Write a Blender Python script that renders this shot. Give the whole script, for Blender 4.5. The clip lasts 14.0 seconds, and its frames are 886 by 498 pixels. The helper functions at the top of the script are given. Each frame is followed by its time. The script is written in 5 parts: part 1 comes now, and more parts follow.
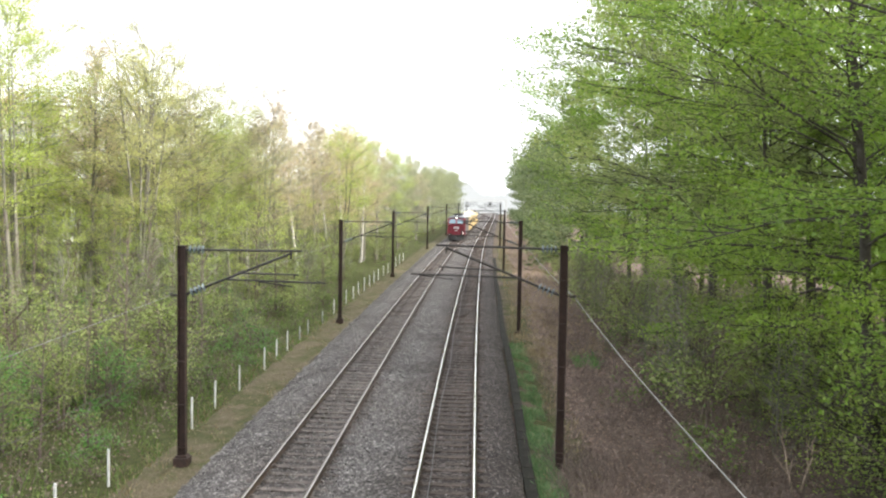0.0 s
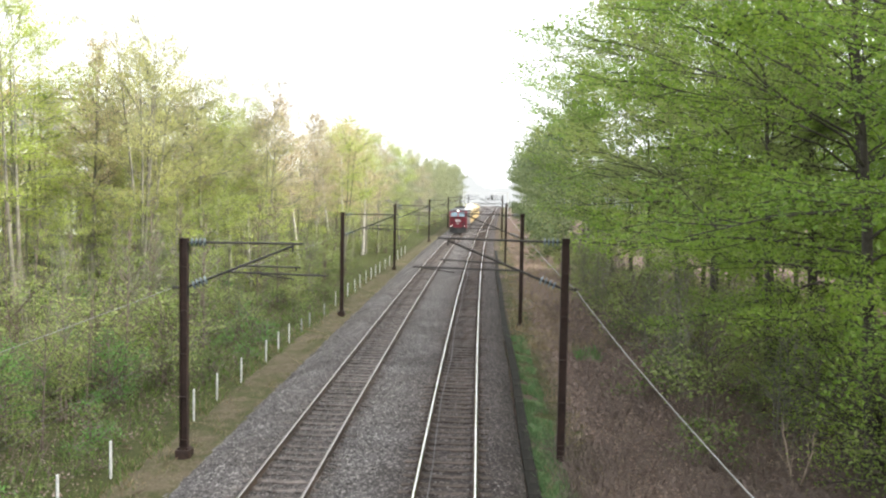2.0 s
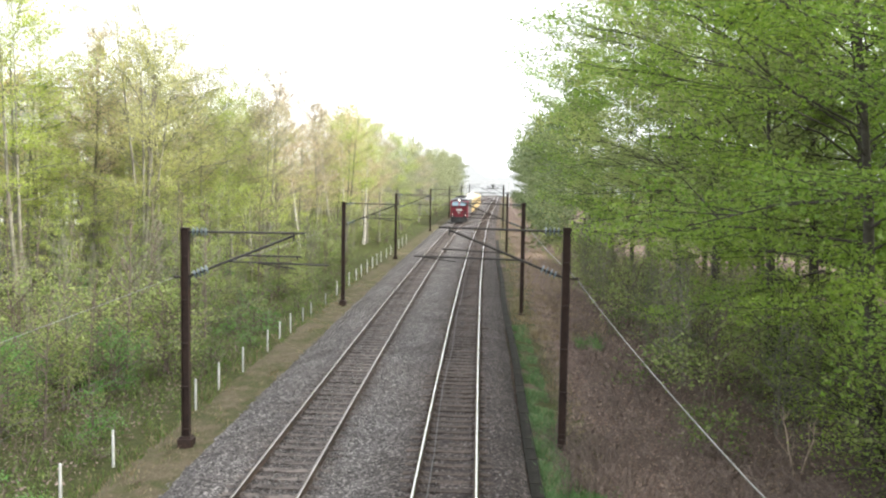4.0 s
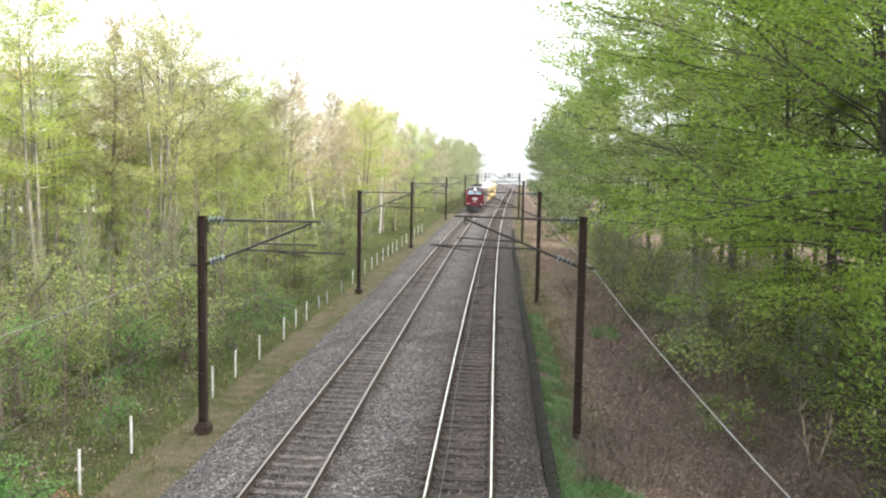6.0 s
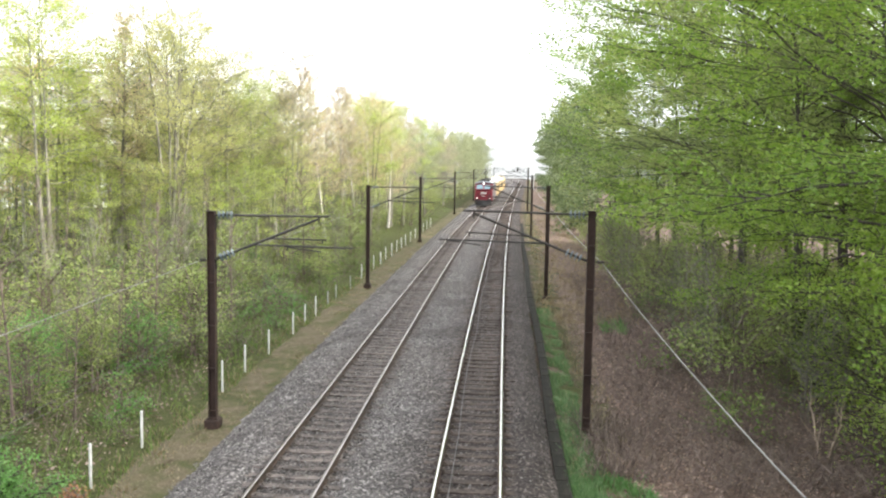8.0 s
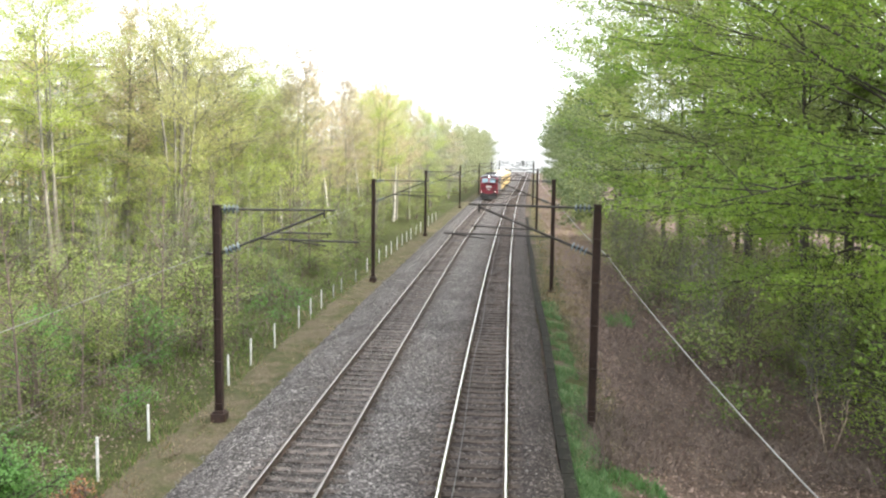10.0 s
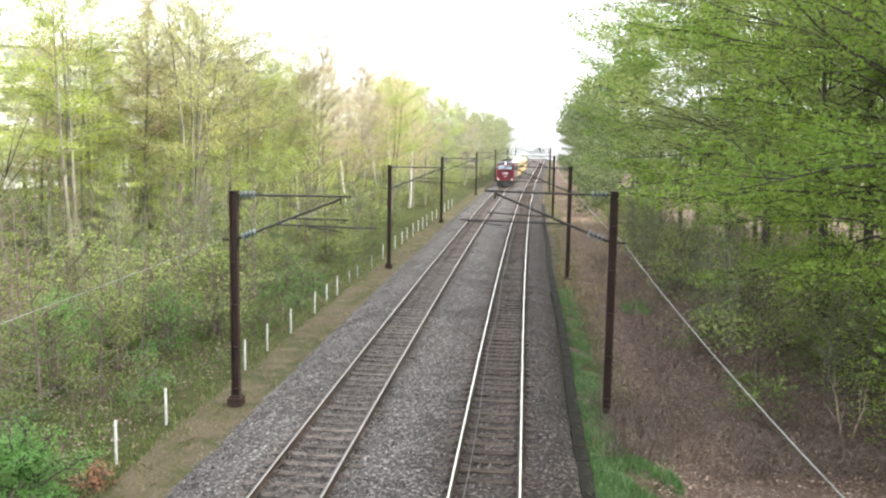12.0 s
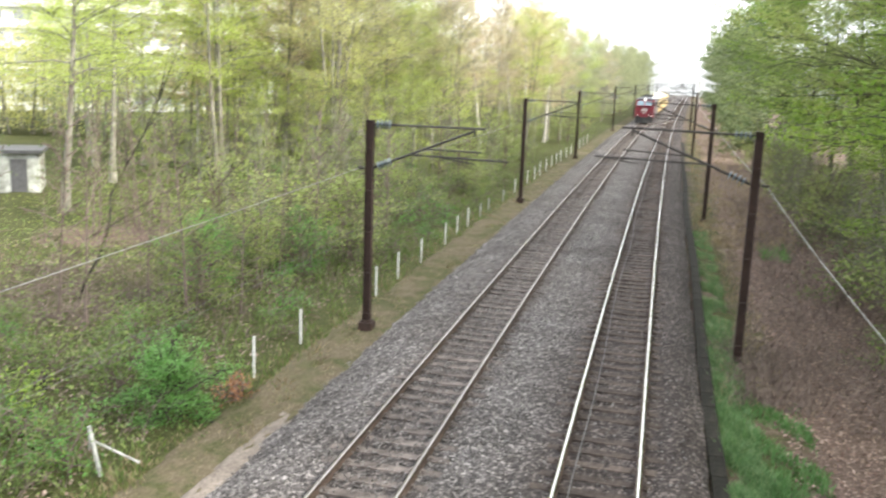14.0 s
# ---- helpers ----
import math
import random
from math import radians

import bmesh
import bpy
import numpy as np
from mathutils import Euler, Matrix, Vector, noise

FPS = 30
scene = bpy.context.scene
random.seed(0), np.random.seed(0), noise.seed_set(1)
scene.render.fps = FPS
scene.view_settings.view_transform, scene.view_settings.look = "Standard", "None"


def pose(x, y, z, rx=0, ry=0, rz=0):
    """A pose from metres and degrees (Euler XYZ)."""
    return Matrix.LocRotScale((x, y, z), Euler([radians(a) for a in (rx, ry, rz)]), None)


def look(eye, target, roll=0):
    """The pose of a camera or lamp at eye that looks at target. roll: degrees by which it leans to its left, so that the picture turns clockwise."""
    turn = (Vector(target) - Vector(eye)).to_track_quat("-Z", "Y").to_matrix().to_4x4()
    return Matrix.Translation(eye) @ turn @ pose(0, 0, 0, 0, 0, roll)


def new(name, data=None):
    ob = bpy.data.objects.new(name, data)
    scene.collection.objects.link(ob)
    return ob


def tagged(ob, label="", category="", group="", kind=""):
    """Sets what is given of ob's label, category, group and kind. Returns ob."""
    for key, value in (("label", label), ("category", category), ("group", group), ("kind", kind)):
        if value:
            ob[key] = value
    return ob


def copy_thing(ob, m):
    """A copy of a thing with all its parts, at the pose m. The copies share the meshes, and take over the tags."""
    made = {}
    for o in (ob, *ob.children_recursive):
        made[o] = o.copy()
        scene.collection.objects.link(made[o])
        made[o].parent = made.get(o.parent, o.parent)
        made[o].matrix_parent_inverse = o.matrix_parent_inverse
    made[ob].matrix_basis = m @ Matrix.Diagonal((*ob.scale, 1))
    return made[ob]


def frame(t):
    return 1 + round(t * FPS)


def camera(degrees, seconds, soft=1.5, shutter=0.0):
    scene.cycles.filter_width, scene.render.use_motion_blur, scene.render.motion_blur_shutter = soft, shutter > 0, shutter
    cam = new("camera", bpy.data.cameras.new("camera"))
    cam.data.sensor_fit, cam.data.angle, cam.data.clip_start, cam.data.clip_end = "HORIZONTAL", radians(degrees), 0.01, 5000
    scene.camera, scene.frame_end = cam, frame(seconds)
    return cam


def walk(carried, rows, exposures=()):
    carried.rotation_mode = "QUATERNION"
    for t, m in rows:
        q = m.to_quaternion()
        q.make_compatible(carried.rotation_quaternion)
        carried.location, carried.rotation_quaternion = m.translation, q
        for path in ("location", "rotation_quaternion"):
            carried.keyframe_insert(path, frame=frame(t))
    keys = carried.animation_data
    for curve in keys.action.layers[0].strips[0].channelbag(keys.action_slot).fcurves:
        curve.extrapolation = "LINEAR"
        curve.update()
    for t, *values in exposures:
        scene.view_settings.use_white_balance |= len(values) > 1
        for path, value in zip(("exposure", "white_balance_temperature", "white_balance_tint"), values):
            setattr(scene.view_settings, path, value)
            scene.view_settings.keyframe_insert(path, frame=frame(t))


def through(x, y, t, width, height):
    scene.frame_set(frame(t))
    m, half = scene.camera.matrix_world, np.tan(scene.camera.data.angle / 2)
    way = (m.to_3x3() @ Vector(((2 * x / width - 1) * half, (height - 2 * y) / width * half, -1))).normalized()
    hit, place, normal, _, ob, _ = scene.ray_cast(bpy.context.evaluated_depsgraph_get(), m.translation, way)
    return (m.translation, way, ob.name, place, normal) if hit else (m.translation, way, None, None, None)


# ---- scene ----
# ---------------------------------------------------------------- camera
cam = camera(52.65, 14.0, soft=2.25, shutter=0.4)
EYE_HEIGHT = 7.39
# seconds, yaw, pitch, roll: a camera held still on a bridge over the line
TURNS = [
    (0.0, 0.51, -3.36, -0.98),
    (0.5, 0.64, -3.46, -1.10),
    (1.0, 0.58, -3.52, -1.18),
    (1.5, 0.63, -3.62, -1.11),
    (2.0, 0.62, -3.82, -1.05),
    (2.5, 0.63, -3.97, -0.98),
    (3.0, 0.68, -4.13, -1.03),
    (5.5, 0.94, -5.10, -0.70),
    (6.0, 1.70, -5.24, -1.05),
    (6.5, 1.94, -4.99, -1.27),
    (7.0, 2.49, -5.00, -1.19),
    (7.5, 2.23, -5.30, -0.88),
    (10.0, 2.58, -6.01, -0.77),
    (10.5, 2.71, -6.15, -0.63),
    (11.0, 2.74, -6.02, -0.70),
    (11.5, 2.95, -6.30, -0.67),
    (12.0, 3.62, -6.88, -0.92),
    (12.5, 4.90, -7.79, -1.51),
    (13.0, 6.61, -8.71, -1.46),
    (13.5, 8.01, -9.61, -1.59),
    (14.0, 12.25, -11.33, -2.05),
]
walk(cam, [(t, pose(0, 0, EYE_HEIGHT, 90 + p, r, y)) for t, y, p, r in TURNS], exposures=[(0.0, 1.05), (3.0, 1.08), (7.0, 1.22), (14.0, 1.31)])

# ---------------------------------------------------------------- world and sun
SUN_EL, SUN_AZ = 37.0, 98.0
world = bpy.data.worlds.new("sky")
scene.world = world
world.use_nodes = True
wn, wl = world.node_tree.nodes, world.node_tree.links
sky = wn.new("ShaderNodeTexSky")
sky.sky_type = "NISHITA"
sky.sun_disc = False
sky.sun_elevation, sky.sun_rotation = radians(SUN_EL), radians(SUN_AZ)
sky.air_density, sky.dust_density, sky.ozone_density = 1.0, 2.0, 1.0
pale = wn.new("ShaderNodeHueSaturation")
pale.inputs["Saturation"].default_value = 0.25
wl.new(sky.outputs[0], pale.inputs["Color"])
cloud = wn.new("ShaderNodeMix")
cloud.data_type = "RGBA"
cloud.inputs[0].default_value = 0.8
cloud.inputs[7].default_value = (10.0 * 0.98, 10.0, 10.0 * 1.05, 1)   # an even layer of bright cloud
wl.new(pale.outputs[0], cloud.inputs[6])
wl.new(cloud.outputs[2], wn["Background"].inputs[0])
wn["Background"].inputs[1].default_value = 0.142

sun = new("sun", bpy.data.lights.new("sun", "SUN"))
sun.data.energy, sun.data.angle, sun.data.color = 4.15, radians(14), (1.0, 0.93, 0.8)
_a, _e = radians(SUN_AZ), radians(SUN_EL)
sun.matrix_world = look((60 * math.sin(_a), 60 * math.cos(_a), 60 * math.tan(_e)), (0, 0, 0))


# ---------------------------------------------------------------- helpers
def link_mesh(name, me, mats, parent=None, smooth=False):
    for m in mats if isinstance(mats, (list, tuple)) else [mats]:
        me.materials.append(m)
    if smooth:
        me.polygons.foreach_set("use_smooth", [True] * len(me.polygons))
    ob = new(name, me)
    if parent is not None:
        ob.parent = parent
    return ob


def part(name, bm, material, parent=None, label="", smooth=False):
    """Link a bmesh as one mesh object under a thing or a part."""
    me = bpy.data.meshes.new(name)
    bm.to_mesh(me)
    bm.free()
    ob = link_mesh(name, me, material, parent, smooth)
    return tagged(ob, label) if label else ob


def thing(name, m, label, category, group="", kind=""):
    ob = new(name)
    ob.matrix_basis = m
    return tagged(ob, label, category, group, kind)


def arrays(name, verts, faces, material, parent=None, smooth=False, island=None):
    """A mesh from numpy vertices and equal-sided faces."""
    v, f = np.asarray(verts, dtype=np.float32), np.asarray(faces, dtype=np.int32)
    me = bpy.data.meshes.new(name)
    n, k = f.shape
    me.vertices.add(len(v))
    me.vertices.foreach_set("co", v.ravel())
    me.loops.add(n * k)
    me.loops.foreach_set("vertex_index", f.ravel())
    me.polygons.add(n)
    me.polygons.foreach_set("loop_start", np.arange(n, dtype=np.int32) * k)
    me.update(calc_edges=True)
    me.validate()
    return link_mesh(name, me, material, parent, smooth)


def box(bm, cx, cy, cz, sx, sy, sz, m=None, bevel=0.0):
    r = bmesh.ops.create_cube(bm, size=1.0)
    vs = r["verts"]
    bmesh.ops.scale(bm, vec=(sx, sy, sz), verts=vs)
    if bevel:
        es = list({e for v in vs for e in v.link_edges})
        out = bmesh.ops.bevel(bm, geom=es, offset=bevel, segments=2, affect="EDGES", profile=0.7)
        vs = list({v for f in out["faces"] for v in f.verts} | {v for v in vs if v.is_valid})
    bmesh.ops.translate(bm, vec=(cx, cy, cz), verts=vs)
    if m is not None:
        bmesh.ops.transform(bm, matrix=m, verts=vs)
    return vs


def rod(bm, a, b, r1, r2=None, sides=8):
    """A round bar from a to b."""
    a, b = Vector(a), Vector(b)
    q = (b - a).to_track_quat("Z", "Y").to_matrix().to_4x4()
    m = Matrix.Translation((a + b) / 2) @ q
    bmesh.ops.create_cone(bm, cap_ends=True, segments=sides, radius1=r1, radius2=r1 if r2 is None else r2, depth=(b - a).length, matrix=m)


# ---------------------------------------------------------------- the line of the railway
def line_x(y):
    """Centre of the near-right track: a long gentle curve, then straight."""
    y = np.asarray(y, dtype=float)
    k = np.clip(y, -40, 180)
    return -0.624 + 0.02436 * k + 0.0000924 * k * k + (y - k) * (0.02436 + 2 * 0.0000924 * k)


def line_yaw(y):
    k = min(max(y, -40), 180)
    return -math.degrees(math.atan(0.02436 + 2 * 0.0000924 * k))


def on_line(u, y, z=0.0, turn=0.0):
    return pose(float(line_x(y)) + u, y, z, 0, 0, line_yaw(y) + turn)


LEFT_TRACK = -4.13
BED = -0.19          # top of the ballast
LAND = -0.55         # the land beside the line


# ---------------------------------------------------------------- materials
def shader(name):
    m = bpy.data.materials.new(name)
    m.use_nodes = True
    nt = m.node_tree
    return m, nt, nt.nodes["Principled BSDF"]


def ramp_node(nt, stops):
    r = nt.nodes.new("ShaderNodeValToRGB")
    e = r.color_ramp.elements
    e[0].position, e[0].color = stops[0][0], (*stops[0][1], 1)
    e[1].position, e[1].color = stops[-1][0], (*stops[-1][1], 1)
    for p, c in stops[1:-1]:
        x = e.new(p)
        x.color = (*c, 1)
    return r


def noise_node(nt, scale, detail=4, rough=0.6, coords="Object"):
    tc = nt.nodes.new("ShaderNodeTexCoord")
    n = nt.nodes.new("ShaderNodeTexNoise")
    n.inputs["Scale"].default_value, n.inputs["Detail"].default_value, n.inputs["Roughness"].default_value = scale, detail, rough
    nt.links.new(tc.outputs[coords], n.inputs["Vector"])
    return n


def mix_node(nt, kind, fac, a, b):
    m = nt.nodes.new("ShaderNodeMix")
    m.data_type, m.blend_type = "RGBA", kind
    for socket, value in ((m.inputs[0], fac), (m.inputs[6], a), (m.inputs[7], b)):
        if isinstance(value, bpy.types.NodeSocket):
            nt.links.new(value, socket)
        elif isinstance(value, tuple):
            socket.default_value = (*value, 1)
        else:
            socket.default_value = value
    return m.outputs[2]


def bump_to(nt, p, height, strength, distance=0.02):
    b = nt.nodes.new("ShaderNodeBump")
    b.inputs["Strength"].default_value, b.inputs["Distance"].default_value = strength, distance
    nt.links.new(height, b.inputs["Height"])
    nt.links.new(b.outputs[0], p.inputs["Normal"])


def worn(name, dark, light, scale=6.0, rough=0.7, metal=0.0, bump=0.3, stain=0.35, stain_scale=0.8, vary=0.0, coords="Object"):
    """Two scales of mottling: fine grain between two colours and broad stains."""
    m, nt, p = shader(name)
    fine = noise_node(nt, scale, 6, 0.65, coords)
    c = ramp_node(nt, [(0.3, dark), (0.7, light)])
    nt.links.new(fine.outputs[0], c.inputs[0])
    broad = noise_node(nt, stain_scale, 3, 0.6, coords)
    s = ramp_node(nt, [(0.35, (1 - stain,) * 3), (0.65, (1, 1, 1))])
    nt.links.new(broad.outputs[0], s.inputs[0])
    out = mix_node(nt, "MULTIPLY", 1.0, c.outputs[0], s.outputs[0])
    if vary:
        oi = nt.nodes.new("ShaderNodeObjectInfo")
        v = ramp_node(nt, [(0.0, (1 - vary,) * 3), (1.0, (1 + vary * 0.3,) * 3)])
        nt.links.new(oi.outputs["Random"], v.inputs[0])
        out = mix_node(nt, "MULTIPLY", 1.0, out, v.outputs[0])
    nt.links.new(out, p.inputs["Base Color"])
    p.inputs["Roughness"].default_value, p.inputs["Metallic"].default_value = rough, metal
    if rough > 0.8:
        p.inputs["Specular IOR Level"].default_value = 0.15
    if bump:
        bump_to(nt, p, fine.outputs[0], bump)
    return m


def leafy(name, a, b, c, through=0.45):
    """Leaves: each takes its own tint, and lets light through."""
    m, nt, p = shader(name)
    g = nt.nodes.new("ShaderNodeNewGeometry")
    oi = nt.nodes.new("ShaderNodeObjectInfo")
    r = ramp_node(nt, [(0.0, a), (0.55, b), (1.0, c)])
    nt.links.new(g.outputs["Random Per Island"], r.inputs[0])
    v = ramp_node(nt, [(0.0, (0.78, 0.8, 0.8)), (1.0, (1.12, 1.05, 1.0))])
    nt.links.new(oi.outputs["Random"], v.inputs[0])
    col = mix_node(nt, "MULTIPLY", 1.0, r.outputs[0], v.outputs[0])
    nt.links.new(col, p.inputs["Base Color"])
    p.inputs["Roughness"].default_value = 0.55
    tr = nt.nodes.new("ShaderNodeBsdfTranslucent")
    nt.links.new(col, tr.inputs[0])
    mx = nt.nodes.new("ShaderNodeMixShader")
    mx.inputs[0].default_value = through
    nt.links.new(p.outputs[0], mx.inputs[1])
    nt.links.new(tr.outputs[0], mx.inputs[2])
    nt.links.new(mx.outputs[0], nt.nodes["Material Output"].inputs[0])
    return m


def stones(name, cols, size, stain=0.3):
    """Crushed stone: every cell its own tint, with dark gaps in the relief."""
    m, nt, p = shader(name)
    tc = nt.nodes.new("ShaderNodeTexCoord")
    v = nt.nodes.new("ShaderNodeTexVoronoi")
    v.inputs["Scale"].default_value = 1 / size
    nt.links.new(tc.outputs["Object"], v.inputs["Vector"])
    sep = nt.nodes.new("ShaderNodeSeparateColor")
    nt.links.new(v.outputs["Color"], sep.inputs[0])
    r = ramp_node(nt, cols)
    nt.links.new(sep.outputs[0], r.inputs[0])
    broad = noise_node(nt, 0.5, 5, 0.65)
    s = ramp_node(nt, [(0.35, (1 - stain, 1 - stain * 1.05, 1 - stain * 1.1)), (0.65, (1, 1, 1))])
    nt.links.new(broad.outputs[0], s.inputs[0])
    out = mix_node(nt, "MULTIPLY", 1.0, r.outputs[0], s.outputs[0])
    at = nt.nodes.new("ShaderNodeAttribute")
    at.attribute_name = "oil"
    out = mix_node(nt, "MIX", at.outputs["Fac"], out, mix_node(nt, "MULTIPLY", 1.0, out, (0.35, 0.285, 0.26)))
    nt.links.new(out, p.inputs["Base Color"])
    p.inputs["Roughness"].default_value, p.inputs["Specular IOR Level"].default_value = 0.85, 0.2
    inv = nt.nodes.new("ShaderNodeMath")
    inv.operation, inv.inputs[0].default_value = "SUBTRACT", 1.0
    nt.links.new(v.outputs["Distance"], inv.inputs[1])
    bump_to(nt, p, inv.outputs[0], 0.9, size * 0.6)
    return m


def land_material():
    """Leaf litter, moss and thin grass: the cover goes from bare litter to green."""
    m, nt, p = shader("land")
    litter_n = noise_node(nt, 9.0, 8, 0.75)
    litter = ramp_node(nt, [(0.3, (0.042, 0.03, 0.024)), (0.5, (0.12, 0.086, 0.07)), (0.68, (0.24, 0.185, 0.155))])
    nt.links.new(litter_n.outputs[0], litter.inputs[0])
    green_n = noise_node(nt, 5.0, 8, 0.75)
    green = ramp_node(nt, [(0.3, (0.022, 0.024, 0.011)), (0.5, (0.05, 0.056, 0.02)), (0.7, (0.095, 0.098, 0.04))])
    nt.links.new(green_n.outputs[0], green.inputs[0])
    at = nt.nodes.new("ShaderNodeAttribute")
    at.attribute_name = "cover"
    patch = noise_node(nt, 0.55, 5, 0.65)
    add = nt.nodes.new("ShaderNodeMath")
    add.operation = "ADD"
    nt.links.new(at.outputs["Fac"], add.inputs[0])
    nt.links.new(patch.outputs[0], add.inputs[1])
    f = ramp_node(nt, [(0.85, (0, 0, 0)), (1.15, (1, 1, 1))])
    f.color_ramp.elements[1].position = 1.0
    f.color_ramp.elements[0].position = 0.8
    nt.links.new(add.outputs[0], f.inputs[0])
    out = mix_node(nt, "MIX", f.outputs[0], litter.outputs[0], green.outputs[0])
    nt.links.new(out, p.inputs["Base Color"])
    p.inputs["Roughness"].default_value, p.inputs["Specular IOR Level"].default_value = 0.95, 0.12
    bump_to(nt, p, litter_n.outputs[0], 0.8, 0.06)
    return m


def path_material():
    """Trodden ground: sand, dry grass and moss in patches."""
    m, nt, p = shader("trodden_path")
    fine = noise_node(nt, 14.0, 8, 0.8)
    dry = ramp_node(nt, [(0.3, (0.052, 0.041, 0.027)), (0.52, (0.115, 0.095, 0.062)), (0.72, (0.22, 0.19, 0.135))])
    nt.links.new(fine.outputs[0], dry.inputs[0])
    moss = ramp_node(nt, [(0.3, (0.025, 0.028, 0.013)), (0.7, (0.095, 0.1, 0.04))])
    nt.links.new(fine.outputs[0], moss.inputs[0])
    patch = noise_node(nt, 0.9, 6, 0.7)
    f = ramp_node(nt, [(0.43, (0, 0, 0)), (0.6, (1, 1, 1))])
    nt.links.new(patch.outputs[0], f.inputs[0])
    nt.links.new(mix_node(nt, "MIX", f.outputs[0], dry.outputs[0], moss.outputs[0]), p.inputs["Base Color"])
    p.inputs["Roughness"].default_value, p.inputs["Specular IOR Level"].default_value = 0.95, 0.12
    bump_to(nt, p, fine.outputs[0], 0.8, 0.05)
    return m


M_LAND = land_material()
M_BALLAST = stones("crushed_stone", [(0.0, (0.022, 0.02, 0.019)), (0.35, (0.07, 0.064, 0.062)), (0.78, (0.135, 0.124, 0.121)), (1.0, (0.4, 0.375, 0.36))], 0.052, 0.4)
M_PATH = path_material()
M_SAND = worn("pale_sand", (0.12, 0.1, 0.083), (0.26, 0.225, 0.195), 16.0, 0.95, bump=0.5, stain=0.35, stain_scale=1.2)
M_SLEEPER = worn("old_sleeper", (0.075, 0.062, 0.055), (0.23, 0.198, 0.18), 5.0, 0.85, bump=0.5, stain=0.4, stain_scale=2.0, vary=0.35)
M_SLEEPER_DARK = worn("oily_sleeper", (0.05, 0.039, 0.033), (0.14, 0.113, 0.098), 9.0, 0.85, bump=0.5, stain=0.4, stain_scale=2.0, vary=0.35)
M_CABLE = worn("dark_cable", (0.09, 0.09, 0.09), (0.16, 0.16, 0.155), 20.0, 0.7, bump=0.0)
M_RAIL = worn("rusty_rail_side", (0.04, 0.026, 0.02), (0.095, 0.062, 0.046), 14.0, 0.8, 0.2, 0.3)
M_HEAD = worn("polished_rail_head", (0.74, 0.73, 0.71), (0.86, 0.85, 0.84), 3.0, 0.25, 1.0, 0.03, 0.1)
M_HEAD_DULL = worn("dull_rail_head", (0.3, 0.27, 0.255), (0.47, 0.44, 0.42), 3.0, 0.3, 1.0, 0.05, 0.2)
M_MAST = worn("rusty_mast_steel", (0.022, 0.013, 0.01), (0.062, 0.032, 0.022), 8.0, 0.75, 0.2, 0.3, 0.4)
M_PIPE = worn("dark_bracket_steel", (0.03, 0.028, 0.027), (0.07, 0.062, 0.058), 10.0, 0.6, 0.4, 0.1)
M_INSUL = worn("glass_insulator", (0.08, 0.115, 0.13), (0.17, 0.215, 0.23), 5.0, 0.35, 0.0, 0.0)
M_WIRE = worn("weathered_wire", (0.26, 0.26, 0.26), (0.38, 0.38, 0.37), 20.0, 0.45, 0.6, 0.0)
M_POST = worn("white_painted_post", (0.62, 0.62, 0.6), (0.82, 0.82, 0.8), 7.0, 0.6, bump=0.15, stain=0.3, stain_scale=3.0)
M_POST_GREY = worn("grey_weathered_post", (0.3, 0.31, 0.3), (0.58, 0.59, 0.57), 9.0, 0.75, bump=0.3, stain=0.45, stain_scale=4.0)
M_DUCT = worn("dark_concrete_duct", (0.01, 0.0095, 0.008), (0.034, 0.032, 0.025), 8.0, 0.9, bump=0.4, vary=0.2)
M_LEAF_YOUNG = leafy("young_leaves", (0.14, 0.25, 0.045), (0.2, 0.32, 0.065), (0.29, 0.39, 0.1), 0.5)
M_BARK_BEECH = worn("beech_bark", (0.16, 0.148, 0.118), (0.36, 0.345, 0.295), 5.0, 0.9, bump=0.5, vary=0.3)
M_BARK_DARK = worn("dark_bark", (0.038, 0.034, 0.028), (0.11, 0.1, 0.085), 5.0, 0.9, bump=0.5, vary=0.2)
M_BARK_BIRCH = worn("birch_bark", (0.4, 0.37, 0.32), (0.8, 0.77, 0.71), 3.0, 0.8, bump=0.3, stain=0.35, stain_scale=1.5)
M_LEAF_FRESH = leafy("fresh_leaves", (0.38, 0.5, 0.1), (0.46, 0.57, 0.14), (0.54, 0.62, 0.22), 0.6)
M_LEAF_BEECH = leafy("beech_leaves", (0.145, 0.25, 0.032), (0.2, 0.33, 0.048), (0.29, 0.41, 0.082), 0.53)
M_LEAF_BUD = leafy("budding_leaves", (0.58, 0.47, 0.34), (0.58, 0.5, 0.34), (0.55, 0.53, 0.31), 0.55)
M_LEAF_SHRUB = leafy("shrub_leaves", (0.075, 0.135, 0.027), (0.125, 0.2, 0.044), (0.21, 0.27, 0.09))
M_GRASS = leafy("grass", (0.062, 0.17, 0.042), (0.105, 0.24, 0.065), (0.18, 0.3, 0.11), 0.3)
M_GRASS_PALE = leafy("pale_grass", (0.09, 0.19, 0.07), (0.145, 0.255, 0.1), (0.25, 0.33, 0.16), 0.35)
M_LEAF_UNDER = leafy("undergrowth_leaves", (0.14, 0.2, 0.052), (0.2, 0.265, 0.078), (0.29, 0.34, 0.12), 0.5)
M_LEAF_EDGE = leafy("edge_shrub_leaves", (0.19, 0.26, 0.075), (0.27, 0.345, 0.11), (0.36, 0.42, 0.165), 0.5)
M_DRY = leafy("dry_stalks", (0.16, 0.13, 0.07), (0.25, 0.205, 0.12), (0.35, 0.3, 0.19), 0.2)
